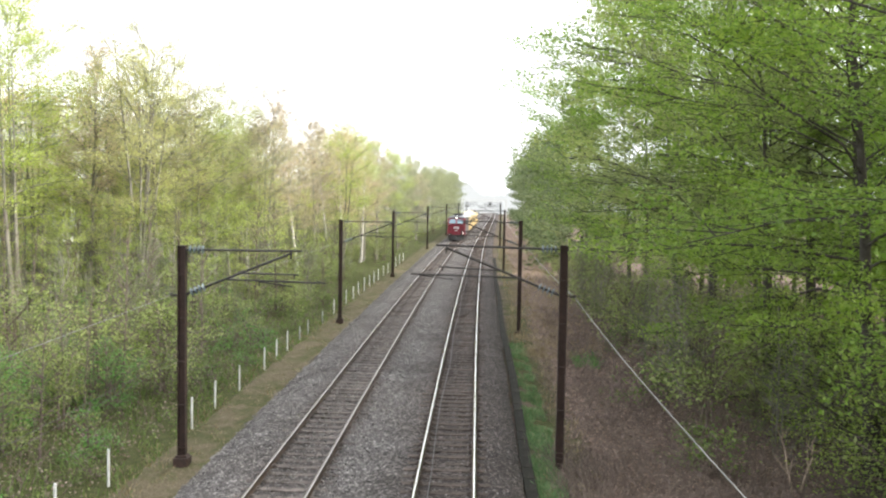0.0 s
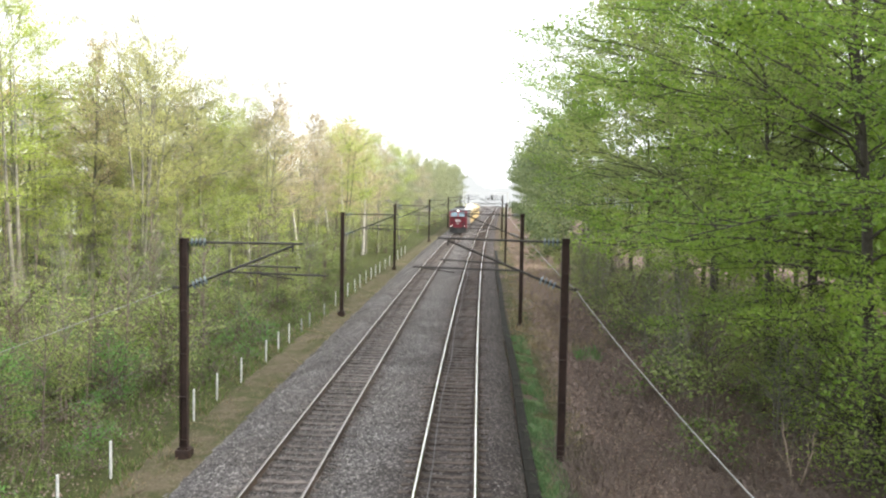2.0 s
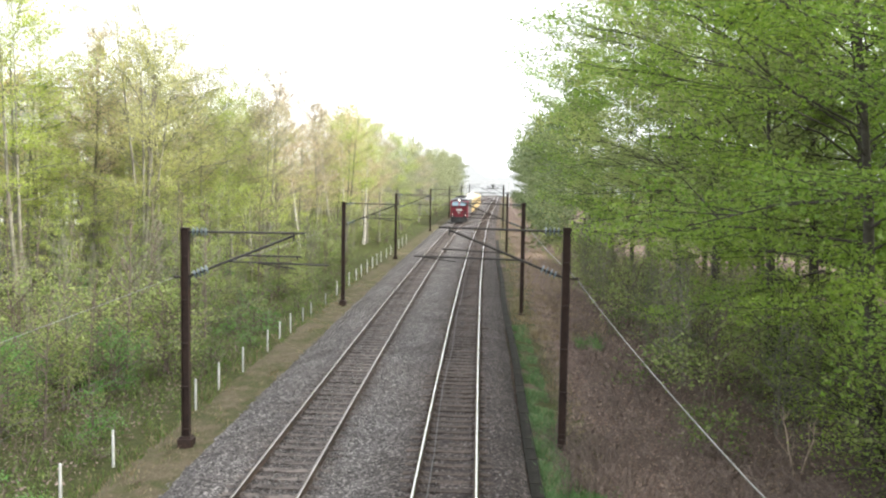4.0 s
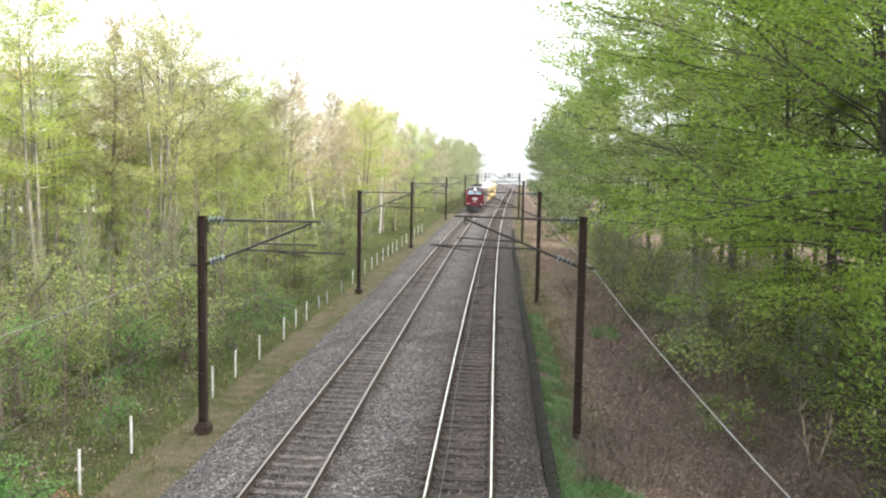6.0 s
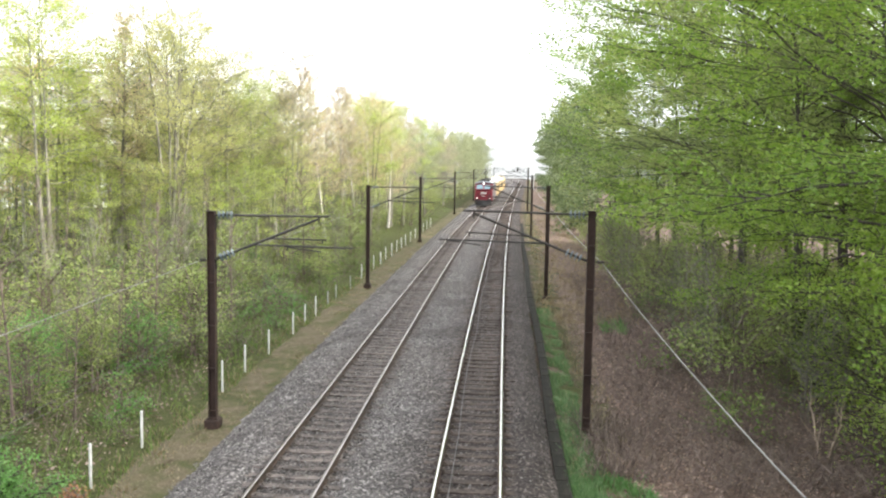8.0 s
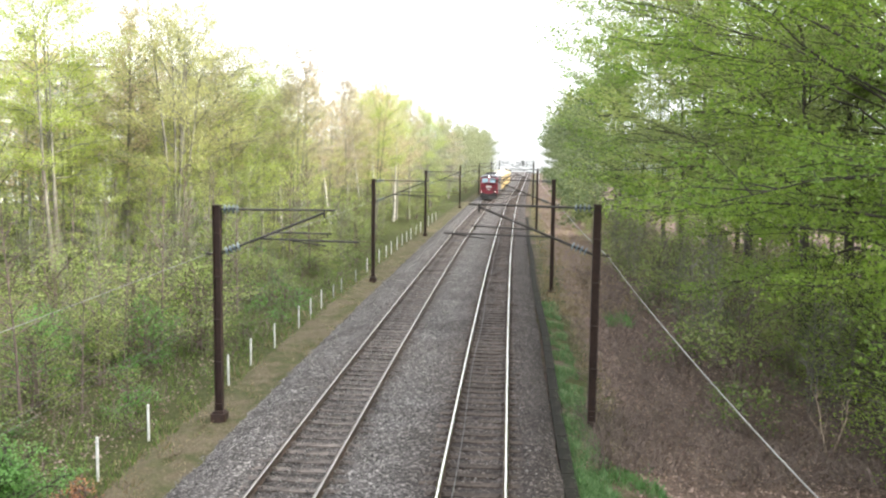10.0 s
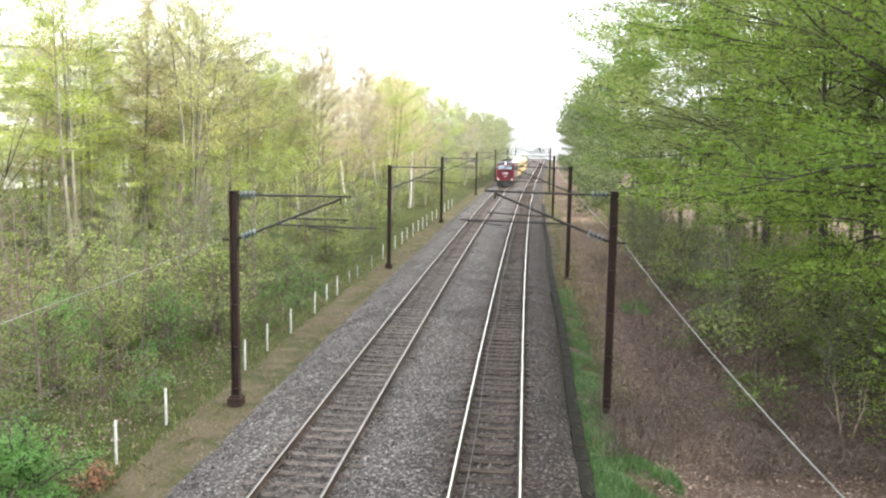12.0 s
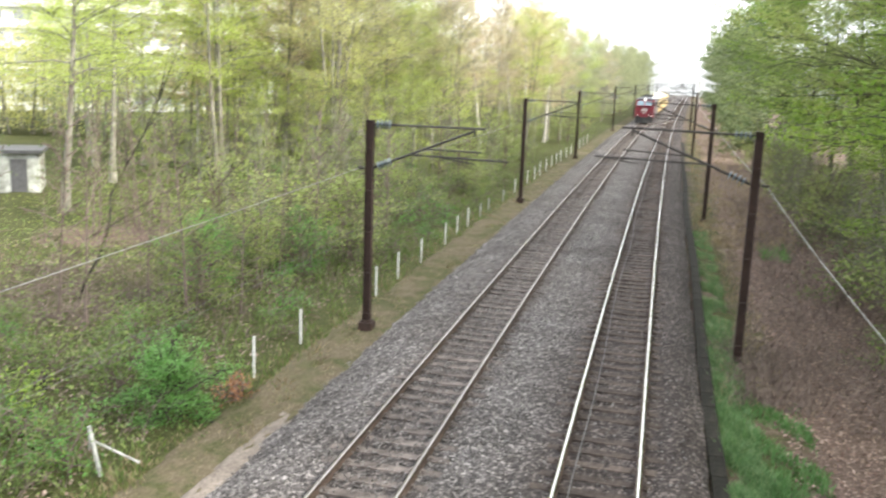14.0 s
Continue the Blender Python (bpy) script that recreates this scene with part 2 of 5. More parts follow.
M_LITTER = leafy("fallen_leaves", (0.13, 0.082, 0.064), (0.235, 0.16, 0.13), (0.37, 0.285, 0.24), 0.1)
M_TWIG = worn("dead_twigs", (0.11, 0.085, 0.073), (0.25, 0.2, 0.175), 6.0, 0.9, bump=0.0)


# ---------------------------------------------------------------- ground
def spread(lo, hi, step, far):
    near = np.arange(lo, hi + 0.01, step)
    g, a, b = [], step, hi
    while b < far:
        a *= 1.35
        b += a
        g.append(b)
    h, a, b = [], step, lo
    while b > -far:
        a *= 1.35
        b -= a
        h.append(b)
    return np.array(h[::-1] + list(near) + g)


def land_height(u, y):
    away = np.clip((np.abs(u + 2.5) - 6.5) / 4.0, 0, 1)
    bumps = 0.12 * np.sin(u * 0.9 + 1.3 * np.sin(y * 0.31)) * np.cos(y * 0.47 + 0.4 * u) + 0.07 * np.sin(u * 2.3 + y * 1.7)
    bed = (np.abs(u + 2.4) < 4.2) * 0.25
    return LAND + away * bumps - bed


us, ys = spread(-48, 36, 0.8, 2600), spread(-30, 130, 1.0, 4000)
UU, YY = np.meshgrid(us, ys)
ZZ = land_height(UU, YY)
XX = line_x(np.clip(YY, -200, 500)) + UU
nu = len(us)
idx = np.arange(len(us) * len(ys)).reshape(len(ys), nu)
quads = np.stack([idx[:-1, :-1], idx[:-1, 1:], idx[1:, 1:], idx[1:, :-1]], -1).reshape(-1, 4)
ground = arrays("ground", np.stack([XX, YY, ZZ], -1).reshape(-1, 3), quads, M_LAND, smooth=True)
tagged(ground, "forest floor of brown leaf litter and moss", "ground", kind="structure")
cover = ground.data.attributes.new("cover", "FLOAT", "POINT")
cover.data.foreach_set("value", (0.5 - 0.35 * np.clip((UU - 1.0) / 3.0, -1, 1) + 0.25 * ((UU > 2.4) & (UU < 4.0)) - 0.1 * (UU < -9) - 0.6 * np.exp(-((UU + 23.5) ** 2 + (YY - 36) ** 2) / 14.0)).ravel().astype(np.float32))


def strip(name, profile, y0, y1, step, material, label, category, rough=0.0, seed=1):
    """A sheet swept along the line: profile is a row of (u, z)."""
    rng = np.random.default_rng(seed)
    yy = np.concatenate([np.arange(y0, min(110, y1), step), np.arange(110, y1 + 0.01, step * 4)])
    pu, pz = np.array([p[0] for p in profile]), np.array([p[1] for p in profile])
    U, Y = np.meshgrid(pu, yy)
    Z = np.tile(pz, (len(yy), 1)) + rng.normal(0, 1, U.shape) * rough
    U = U + rng.normal(0, 1, U.shape) * rough * 1.5
    X = line_x(Y) + U
    k = np.arange(U.size).reshape(U.shape)
    f = np.stack([k[:-1, :-1], k[:-1, 1:], k[1:, 1:], k[1:, :-1]], -1).reshape(-1, 4)
    ob = arrays(name, np.stack([X, Y, Z], -1).reshape(-1, 3), f, material, smooth=True)
    tagged(ob, label, category, kind="structure")
    return ob, U, Y


def bed_profile():
    out = []
    for u in np.arange(-7.5, 2.3, 0.2):
        if u < -6.1:
            z = BED + 0.05 - (-6.1 - u) * 0.36
        elif u > 1.6:
            z = BED + 0.05 - (u - 1.6) * 0.42 - 0.6 * max(u - 2.0, 0)
        else:
            d = min(abs(u), abs(u - LEFT_TRACK))
            z = BED + 0.05 * min(max((d - 0.9) / 0.3, 0), 1)
        out.append((u, z))
    return out


ballast, BU, BY = strip("ballast_bed", bed_profile(), -25, 700, 0.75, M_BALLAST, "grey crushed-stone ballast bed under two tracks", "ballast", 0.018, 3)
oil = ballast.data.attributes.new("oil", "FLOAT", "POINT")
oil.data.foreach_set("value", np.maximum(np.clip(1.35 - np.abs(BU - 0.6) / 2.0, 0, 0.74), np.clip(1.0 - np.abs(BU - LEFT_TRACK) / 1.3, 0, 0.5)).ravel().astype(np.float32))
strip("footpath", [(u, LAND + 0.09 - 0.5 * max(abs(u + 7.75) - 0.75, 0)) for u in np.arange(-8.75, -6.65, 0.16)], -25, 300, 0.4, M_PATH, "dry trodden grass path beside the ballast", "path", 0.03, 5)


sand, *_ = strip("sand_edge", [(u, LAND + 0.135 - 0.7 * max(abs(u + 7.1) - 0.2, 0)) for u in np.arange(-7.45, -6.6, 0.07)], -25, 21, 0.3, M_SAND, "pale sandy strip at the foot of the ballast", "path", 0.008, 6)
for v in sand.data.vertices:      # it thins out and sinks into the path
    v.co.z -= 0.09 * min(max((v.co.y - 15.0 + 0.8 * math.sin(v.co.y * 2.3 + v.co.x * 5)) / 5.0, 0), 1)


# ---------------------------------------------------------------- tracks
RAIL_SHAPE = [(-0.036, 0.0), (-0.036, -0.035), (-0.009, -0.05), (-0.009, -0.125), (-0.07, -0.145), (-0.07, -0.155), (0.07, -0.155), (0.07, -0.145), (0.009, -0.125), (0.009, -0.05), (0.036, -0.035), (0.036, 0.0)]


def rail_mesh(u_of_y, y0, y1, step, head, parent):
    yy = np.arange(y0, y1 + 0.01, step)
    n, k = len(yy), len(RAIL_SHAPE)
    sh = np.array(RAIL_SHAPE)
    X = line_x(yy)[:, None] + np.array([u_of_y(y) for y in yy])[:, None] + sh[:, 0][None]
    V = np.stack([X, np.repeat(yy[:, None], k, 1), np.repeat(sh[:, 1][None], n, 0)], -1).reshape(-1, 3)
    i = np.arange(n * k).reshape(n, k)
    j = np.roll(i, -1, axis=1)
    F = np.stack([i[:-1], i[1:], j[1:], j[:-1]], -1)
    ob = arrays("rail", V, F.reshape(-1, 4), [M_RAIL, head], parent)
    ids = np.zeros((n - 1, k), dtype=np.int32)
    ids[:, k - 1] = 1
    ob.data.polygons.foreach_set("material_index", ids.ravel())
    return ob


def sleeper_mesh(material):
    bm = bmesh.new()
    box(bm, 0, 0, 0, 2.5, 0.25, 0.16, bevel=0.018)
    for s in (-0.7525, 0.7525):
        box(bm, s, 0, 0.09, 0.34, 0.16, 0.02)
        for o in (-0.11, 0.11):
            box(bm, s + o, 0, 0.105, 0.05, 0.1, 0.05)
    me = bpy.data.meshes.new("sleeper")
    bm.to_mesh(me)
    bm.free()
    me.materials.append(material)
    return me


def track(offset, head, label):
    t = thing("railway_track", Matrix.Identity(4), label, "railway track", "tracks")
    for s in (-0.7525, 0.7525):
        rail_mesh(lambda y: offset + s, -25, 700, 1.5, head, t)
    return t


track_right = track(0.0, M_HEAD, "railway track with bright worn rails on dark sleepers")
track_left = track(LEFT_TRACK, M_HEAD_DULL, "railway track with duller rails on weathered sleepers")


def crossover():
    t = thing("railway_crossover", Matrix.Identity(4), "dull crossover rails joining the two tracks", "railway track", "tracks")

    def sway(y):
        k = min(max((y - 118) / 62.0, 0), 1)
        return LEFT_TRACK * (1 - k * k * (3 - 2 * k))
    for s in (-0.7525, 0.7525):
        rail_mesh(lambda y: sway(y) + s * 0.97, 122, 176, 2.0, M_HEAD_DULL, t)


crossover()


# ---------------------------------------------------------------- overhead line masts
def mast(u, y, side, tall, low, reach, rise):
    """A rusty H-beam post with a hinged bracket arm. side: +1 reaches to the right."""
    top = tall - LAND
    t = thing("catenary_mast", on_line(u, y, LAND), "rusty brown steel mast with an overhead line bracket", "mast", "masts along the line")
    bm = bmesh.new()
    box(bm, -0.105, 0, top / 2, 0.016, 0.2, top)
    box(bm, 0.105, 0, top / 2, 0.016, 0.2, top)
    box(bm, 0, 0, top / 2, 0.2, 0.012, top)
    for z in np.arange(0.6, top, 1.25):
        box(bm, 0, -0.05, z, 0.2, 0.1, 0.03)
    box(bm, 0, 0, top + 0.008, 0.25, 0.22, 0.016)
    part("post", bm, M_MAST, t)
    bm = bmesh.new()
    sunk = 0.0 if side > 0 else 0.26
    box(bm, 0, 0, 0.17 - sunk, 0.42, 0.42, 0.34, bevel=0.03)
    box(bm, 0, 0, 0.37 - sunk, 0.32, 0.32, 0.06, bevel=0.01)
    part("foot", bm, M_MAST, t, "rust-stained foot block")
    z0 = -LAND
    up, lo = tall - 0.1 + z0, low + z0

    def bar(name, a, b, r):
        bm = bmesh.new()
        rod(bm, (a[0] * side, -0.02, a[1]), (b[0] * side, -0.02, b[1]), r)
        return part(name, bm, M_PIPE, t, smooth=False)

    def insulator(a, b, n):
        bm = bmesh.new()
        a, b = Vector((a[0] * side, -0.02, a[1])), Vector((b[0] * side, -0.02, b[1]))
        rod(bm, a, b, 0.03)
        d = (b - a).normalized()
        for i in range(n):
            c = a + (b - a) * ((i + 0.5) / n)
            rod(bm, c - d * 0.025, c + d * 0.012, 0.13, 0.065, 12)
        part("insulator", bm, M_INSUL, t, "blue-grey glass insulator")

    hinge = (reach - 0.3, up - 0.05 + rise)
    bar("top_tube", (0.1, up), (reach, up + 0.02 + rise), 0.032)
    insulator((0.2, up), (0.68, up + 0.005), 4)
    d0, d1 = (0.1, lo), hinge
    bar("diagonal_tube", d0, d1, 0.035)

    def along(k):
        return (d0[0] + (d1[0] - d0[0]) * k, d0[1] + (d1[1] - d0[1]) * k)
    insulator(along(0.05), along(0.2), 4)
    a = along(0.37)
    bar("registration_arm", a, (reach + 0.7, a[1] - 0.05 + rise * 2.6), 0.026)
    b = along(0.52)
    bar("steady_arm", b, (reach - 0.08, b[1] - 0.01 + rise * 2.2), 0.024)
    c = (reach - 1.2 if rise < 0.03 else reach + 0.45, a[1] - 0.05 + rise * 2.0)
    e = (c[0] + (0.95 if rise < 0.03 else -0.95), c[1] - 0.12)
    bar("wire_arm", c, e, 0.018)
    for u, z0, z1, r in ((c[0], c[1] + 0.05, c[1] - 0.1, 0.02), (hinge[0], hinge[1] + 0.06, hinge[1] - 0.16, 0.028),
                         (reach - 0.2, b[1] - 0.02 + rise * 2, b[1] - 0.12 + rise * 2, 0.022)):
        bm = bmesh.new()
        rod(bm, (u * side, -0.02, z0), (u * side, -0.02, z1), r)
        part("clamp", bm, M_PIPE, t)
    bm = bmesh.new()
    rod(bm, (-0.1 * side, 0, lo - 0.02), (-0.36 * side, 0, lo - 0.03), 0.022)
    for i in range(2):
        rod(bm, ((-0.2 - 0.08 * i) * side, 0, lo - 0.02), ((-0.235 - 0.08 * i) * side, 0, lo - 0.02), 0.06, 0.04, 10)
    part("feeder_bracket", bm, M_PIPE, t)
    return t


LEFT_MASTS = [25.3, 54.5, 86.0, 133.0, 181.0, 230.0, 282.0]
RIGHT_MASTS = [25.5, 52.2, 95.0, 140.0, 188.0, 238.0]
for y in LEFT_MASTS:
    mast(-7.65, y, 1, 5.86, 4.48, 3.42, 0.0)
for y in RIGHT_MASTS:
    mast(3.2, y, -1, 6.04, 4.62, 3.66, 0.04)


def feeder(points, sag, r, label, material=M_WIRE):
    """A wire hung from mast to mast."""
    pts = []
    for (x0, y0, z0), (x1, y1, z1) in zip(points[:-1], points[1:]):
        for i in range(12):
            k = i / 12
            pts.append((x0 + (x1 - x0) * k, y0 + (y1 - y0) * k, z0 + (z1 - z0) * k - sag * 4 * k * (1 - k)))
    pts.append(points[-1])
    cu = bpy.data.curves.new("feeder_wire", "CURVE")
    cu.dimensions, cu.bevel_depth, cu.bevel_resolution = "3D", r, 2
    s = cu.splines.new("POLY")
    s.points.add(len(pts) - 1)
    for p, c in zip(s.points, pts):
        p.co = (*c, 1)
    cu.materials.append(material)
    ob = new("feeder_wire", cu)
    return tagged(ob, label, "wire", "feeder wires")


feeder([(3.75, -22, 3.75), (3.58, 10.6, 3.86)] + [(float(line_x(y)) + 3.54, y, 4.56) for y in RIGHT_MASTS], 0.1, 0.0095, "pale return feeder wire hung along the masts")
feeder([(-8.1, -22, 4.4)] + [(float(line_x(y)) - 8.0, y, 4.44) for y in LEFT_MASTS], 0.12, 0.0075, "thin grey feeder wire hung along the masts")


for dz, r in ((2.76, 0.0035), (2.6, 0.003)):
    feeder([(-7.95, -22, dz + 0.2), (-7.75, 9.5, dz + 0.27)] + [(float(line_x(y)) - 7.78, y, dz - 0.03) for y in LEFT_MASTS[:3]], 0.03, r, "thin slack cable strung low along the masts", M_CABLE)


feeder([(float(line_x(y)) - 0.46 + 0.05 * math.sin(y * 0.35), y, -0.14) for y in range(-20, 121, 4)], 0.0, 0.012, "thin grey cable lying between the rails", M_CABLE)


# ---------------------------------------------------------------- white marker posts
def marker_post(m, lean, h, weathered):
    t = thing("marker_post", m @ pose(0, 0, 0, lean, lean * 0.6, 0), "weathered grey round post half hidden in dry grass" if weathered else "white painted round post in the grass", "post", "white posts by the path")
    material = M_POST_GREY if weathered else M_POST
    bm = bmesh.new()
    rod(bm, (0, 0, -0.05), (0, 0, h), 0.036, 0.034, 12)
    part("shaft", bm, material, t, smooth=False)
    bm = bmesh.new()
    rod(bm, (0, 0, h + 0.001), (0, 0, h + 0.025), 0.036, 0.02, 12)
    part("cap", bm, material, t)
    return t


rng = np.random.default_rng(11)
POSTS = [20.5, 23.6, 29.6, 32.5, 35.6, 39.8, 42.3, 44.9, 48.1, 50.3, 54.6, 58.9, 61.0, 64.4, 67.6, 70.8, 74.0, 77.2, 80.4, 83.6, 88.0, 92.0, 96.0, 100.0, 104.0, 108.0]
for y in POSTS:
    marker_post(on_line(-8.76 + rng.normal(0, 0.03) - (0.3 if y < 25 else 0), y, LAND), rng.normal(0, 1.2), 1.02 + rng.normal(0, 0.05) - 0.2 * (47 < y < 56), 47 < y < 56)


def corner_post(m):
    t = thing("braced_post", m, "grey-white fence post with two slanted braces", "post")
    bm = bmesh.new()
    rod(bm, (0, 0, -0.05), (-0.22, 0, 1.0), 0.042, 0.04, 12)
    part("shaft", bm, M_POST_GREY, t)
    for dx, dy, dz, l in ((0.52, 0.5, 0.14, 0.72), (-0.42, 0.25, 0.4, 0.95)):
        bm = bmesh.new()
        rod(bm, (-0.22 * l, 0, l), (dx, dy, dz), 0.024)
        part("brace", bm, M_POST_GREY, t)


corner_post(on_line(-9.35, 14.4, LAND))


# ---------------------------------------------------------------- trees and shrubs
def tubes(paths, sides):
    """Tapered tubes round many polylines: rows of (points, radii)."""
    V, F, base = [], [], 0
    ang = np.arange(sides) * 2 * np.pi / sides
    ca, sa = np.cos(ang), np.sin(ang)
    for pts, rad in paths:
        pts, rad = np.asarray(pts), np.asarray(rad)
        d = np.gradient(pts, axis=0)
        d /= np.linalg.norm(d, axis=1)[:, None] + 1e-9
        ref = np.where(np.abs(d[:, 2:3]) > 0.9, np.array([[1.0, 0, 0]]), np.array([[0, 0, 1.0]]))
        a = np.cross(d, ref)
        a /= np.linalg.norm(a, axis=1)[:, None] + 1e-9
        b = np.cross(d, a)
        ring = pts[:, None] + rad[:, None, None] * (a[:, None] * ca[None, :, None] + b[:, None] * sa[None, :, None])
        n = len(pts)
        V.append(ring.reshape(-1, 3))
        i = base + np.arange(n * sides).reshape(n, sides)
        j = np.roll(i, -1, axis=1)
        F.append(np.stack([i[:-1], j[:-1], j[1:], i[1:]], -1).reshape(-1, 4))
        base += n * sides
    return np.concatenate(V), np.concatenate(F)


def leaf_quads(rng, centres, length, width, flat=0.55, rise=1.0):
    """Pointed leaves: four corners each, lying roughly level."""
    n = len(centres)
    nor = rng.normal(0, flat, (n, 3)) + np.array([0, 0, rise])
    nor /= np.linalg.norm(nor, axis=1)[:, None]
    a = np.cross(nor, rng.normal(0, 1, (n, 3)))
    a /= np.linalg.norm(a, axis=1)[:, None] + 1e-9
    b = np.cross(nor, a)
    s = rng.uniform(0.65, 1.3, (n, 1))
    L, W = length * s / 2, width * s / 2
    V = np.stack([centres - a * L, centres + b * W, centres + a * L, centres - b * W], 1).reshape(-1, 3)
    return V, np.arange(n * 4).reshape(n, 4)


def grow(seed, height, spread_r, clear, limbs, twigs, leaves, leaf, girth, lift=(15, 60), crown_shape="round", stems=1, layer=0.1, sub=3, seg=6, tilt=0.045, lean_x=0.0):
    """Skeleton and leaf places of a tree: trunk, limbs, twigs and shoots."""
    rng = np.random.default_rng(seed)
    wood, fine, homes, weights = [], [], [], []
    for s in range(stems):
        lean = rng.normal(0, tilt, 2) + np.array([lean_x, 0.0])
        n = seg + 4
        k = np.linspace(0, 1, n)
        hgt = height * (1 if s == 0 else rng.uniform(0.75, 0.98))
        wob = np.cumsum(rng.normal(0, 0.02 * height / n, (n, 2)), axis=0)
        trunk = np.stack([lean[0] * k * hgt + wob[:, 0], lean[1] * k * hgt + wob[:, 1], k * hgt - 0.1], -1)
        if stems > 1:
            trunk[:, :2] += rng.normal(0, 0.15, 2)
        rad = girth * (1 - k) ** 1.35 / (stems ** 0.4) + 0.012
        rad[0] *= 1.35
        wood.append((trunk, rad))
        az = rng.uniform(0, 6.28)
        for i in range(limbs // stems):
            t = clear + (0.98 - clear) * ((i + rng.uniform(0.1, 0.9)) / (limbs // stems))
            o = np.array([np.interp(t, k, trunk[:, c]) for c in range(3)])
            az += 2.4 + rng.normal(0, 0.4)
            q = (t - clear) / (1 - clear)
            if crown_shape == "round":
                size = spread_r * math.sqrt(max(1 - ((q - 0.42) / 0.74) ** 2, 0.08))
            elif crown_shape == "wide":
                size = spread_r * (1 - 0.72 * q ** 1.6)
            elif crown_shape == "edge":
                # a tree at the forest's edge: its limbs reach out over the open line, towards -x
                size = spread_r * (0.72 + 0.5 * min(q / 0.45, 1) - 0.75 * max(q - 0.55, 0)) * (0.78 - 0.42 * math.cos(az))
            else:
                size = spread_r * (0.45 + 0.75 * math.sin(math.pi * min(q * 0.85 + 0.12, 1)))
            size *= rng.uniform(0.7, 1.2)
            el = radians(lift[0] + (lift[1] - lift[0]) * q + rng.normal(0, 9))
            m = seg
            pts, p = [o], o.copy()
            for j in range(1, m):
                el2 = el - 0.50 * j / (m - 1) * (1 - q) + rng.normal(0, 0.1)
                a2 = az + rng.normal(0, 0.16)
                p = p + size / (m - 1) * np.array([math.cos(a2) * math.cos(el2), math.sin(a2) * math.cos(el2), math.sin(el2)])
                pts.append(p)
            pts = np.array(pts)
            r0 = max(np.interp(t, k, rad) * 0.38, 0.02)
            wood.append((pts, np.linspace(r0, 0.012, m)))
            for w in range(twigs):
                f = rng.uniform(0.25, 1.0)
                c = np.array([np.interp(f, np.linspace(0, 1, m), pts[:, x]) for x in range(3)])
                a3 = az + rng.choice([-1, 1]) * rng.uniform(0.35, 1.1)
                e3 = el * 0.5 + rng.normal(0.02, 0.2)
                ln = size * rng.uniform(0.22, 0.48) * (1.15 - 0.5 * f)
                dirv = np.array([math.cos(a3) * math.cos(e3), math.sin(a3) * math.cos(e3), math.sin(e3)])
                q1 = c + dirv * ln * 0.5 + rng.normal(0, 0.05 * ln, 3)
                q2 = c + dirv * ln + np.array([0, 0, -0.06 * ln]) + rng.normal(0, 0.08 * ln, 3)
                fine.append((np.array([c, q1, q2]), np.array([0.019, 0.013, 0.007])))
                homes.append((c, q1, q2))
                weights.append(ln)
                for _ in range(sub):
                    g = rng.uniform(0.3, 1.0)
                    s0 = c + (q2 - c) * g
                    a4 = a3 + rng.choice([-1, 1]) * rng.uniform(0.4, 1.0)
                    s1 = s0 + ln * rng.uniform(0.25, 0.5) * np.array([math.cos(a4), math.sin(a4), rng.normal(0.08, 0.2)])
                    fine.append((np.array([s0, s1]), np.array([0.01, 0.005])))
                    homes.append((s0, (s0 + s1) / 2, s1))
                    weights.append(ln * 0.5)
    w = np.array(weights)
    pick = rng.choice(len(homes), leaves, p=w / w.sum())
    H = np.array(homes)[pick]
    g = rng.uniform(0, 1, (leaves, 1))
    c = H[:, 0] * (1 - g) + H[:, 2] * g + np.clip(rng.normal(0, 1, (leaves, 3)), -1.7, 1.7) * np.array([layer * 1.6, layer * 1.6, layer])
    return wood, fine, leaf_quads(rng, c, *leaf)


def tree(name, seed, label, bark, leafmat, category="tree", group="", sides=6, **kw):
    wood, fine, (LV, LF) = grow(seed, **kw)
    t = thing(name, Matrix.Identity(4), label, category, group)
    v1, f1 = tubes(wood, sides)
    v2, f2 = tubes(fine, 3)
    arrays("trunk", np.concatenate([v1, v2]), np.concatenate([f1, f2 + len(v1)]), bark, t, smooth=True)
    arrays("crown", LV, LF, leafmat, t)
    return t


def planted(kinds, places, rng, lo=0.9, hi=1.1, turn=180.0):
    """Stand copies of the given kinds at (u, y) beside the line; each original takes the first place of its kind."""
    used = set()
    for u, y, k, *size in places:
        src = kinds[k % len(kinds)]
        s = size[0] if size else rng.uniform(lo, hi)
        m = pose(float(line_x(y)) + u, y, float(land_height(np.array(u), np.array(y))) - 0.02, 0, 0, rng.uniform(-turn, turn))
        if src not in used:
            used.add(src)
            src.scale = (s, s, s)
            src.matrix_basis = m @ Matrix.Diagonal((s, s, s, 1))
        else:
            ob = copy_thing(src, m)
            ob.matrix_basis = m @ Matrix.Diagonal((s, s, s, 1))


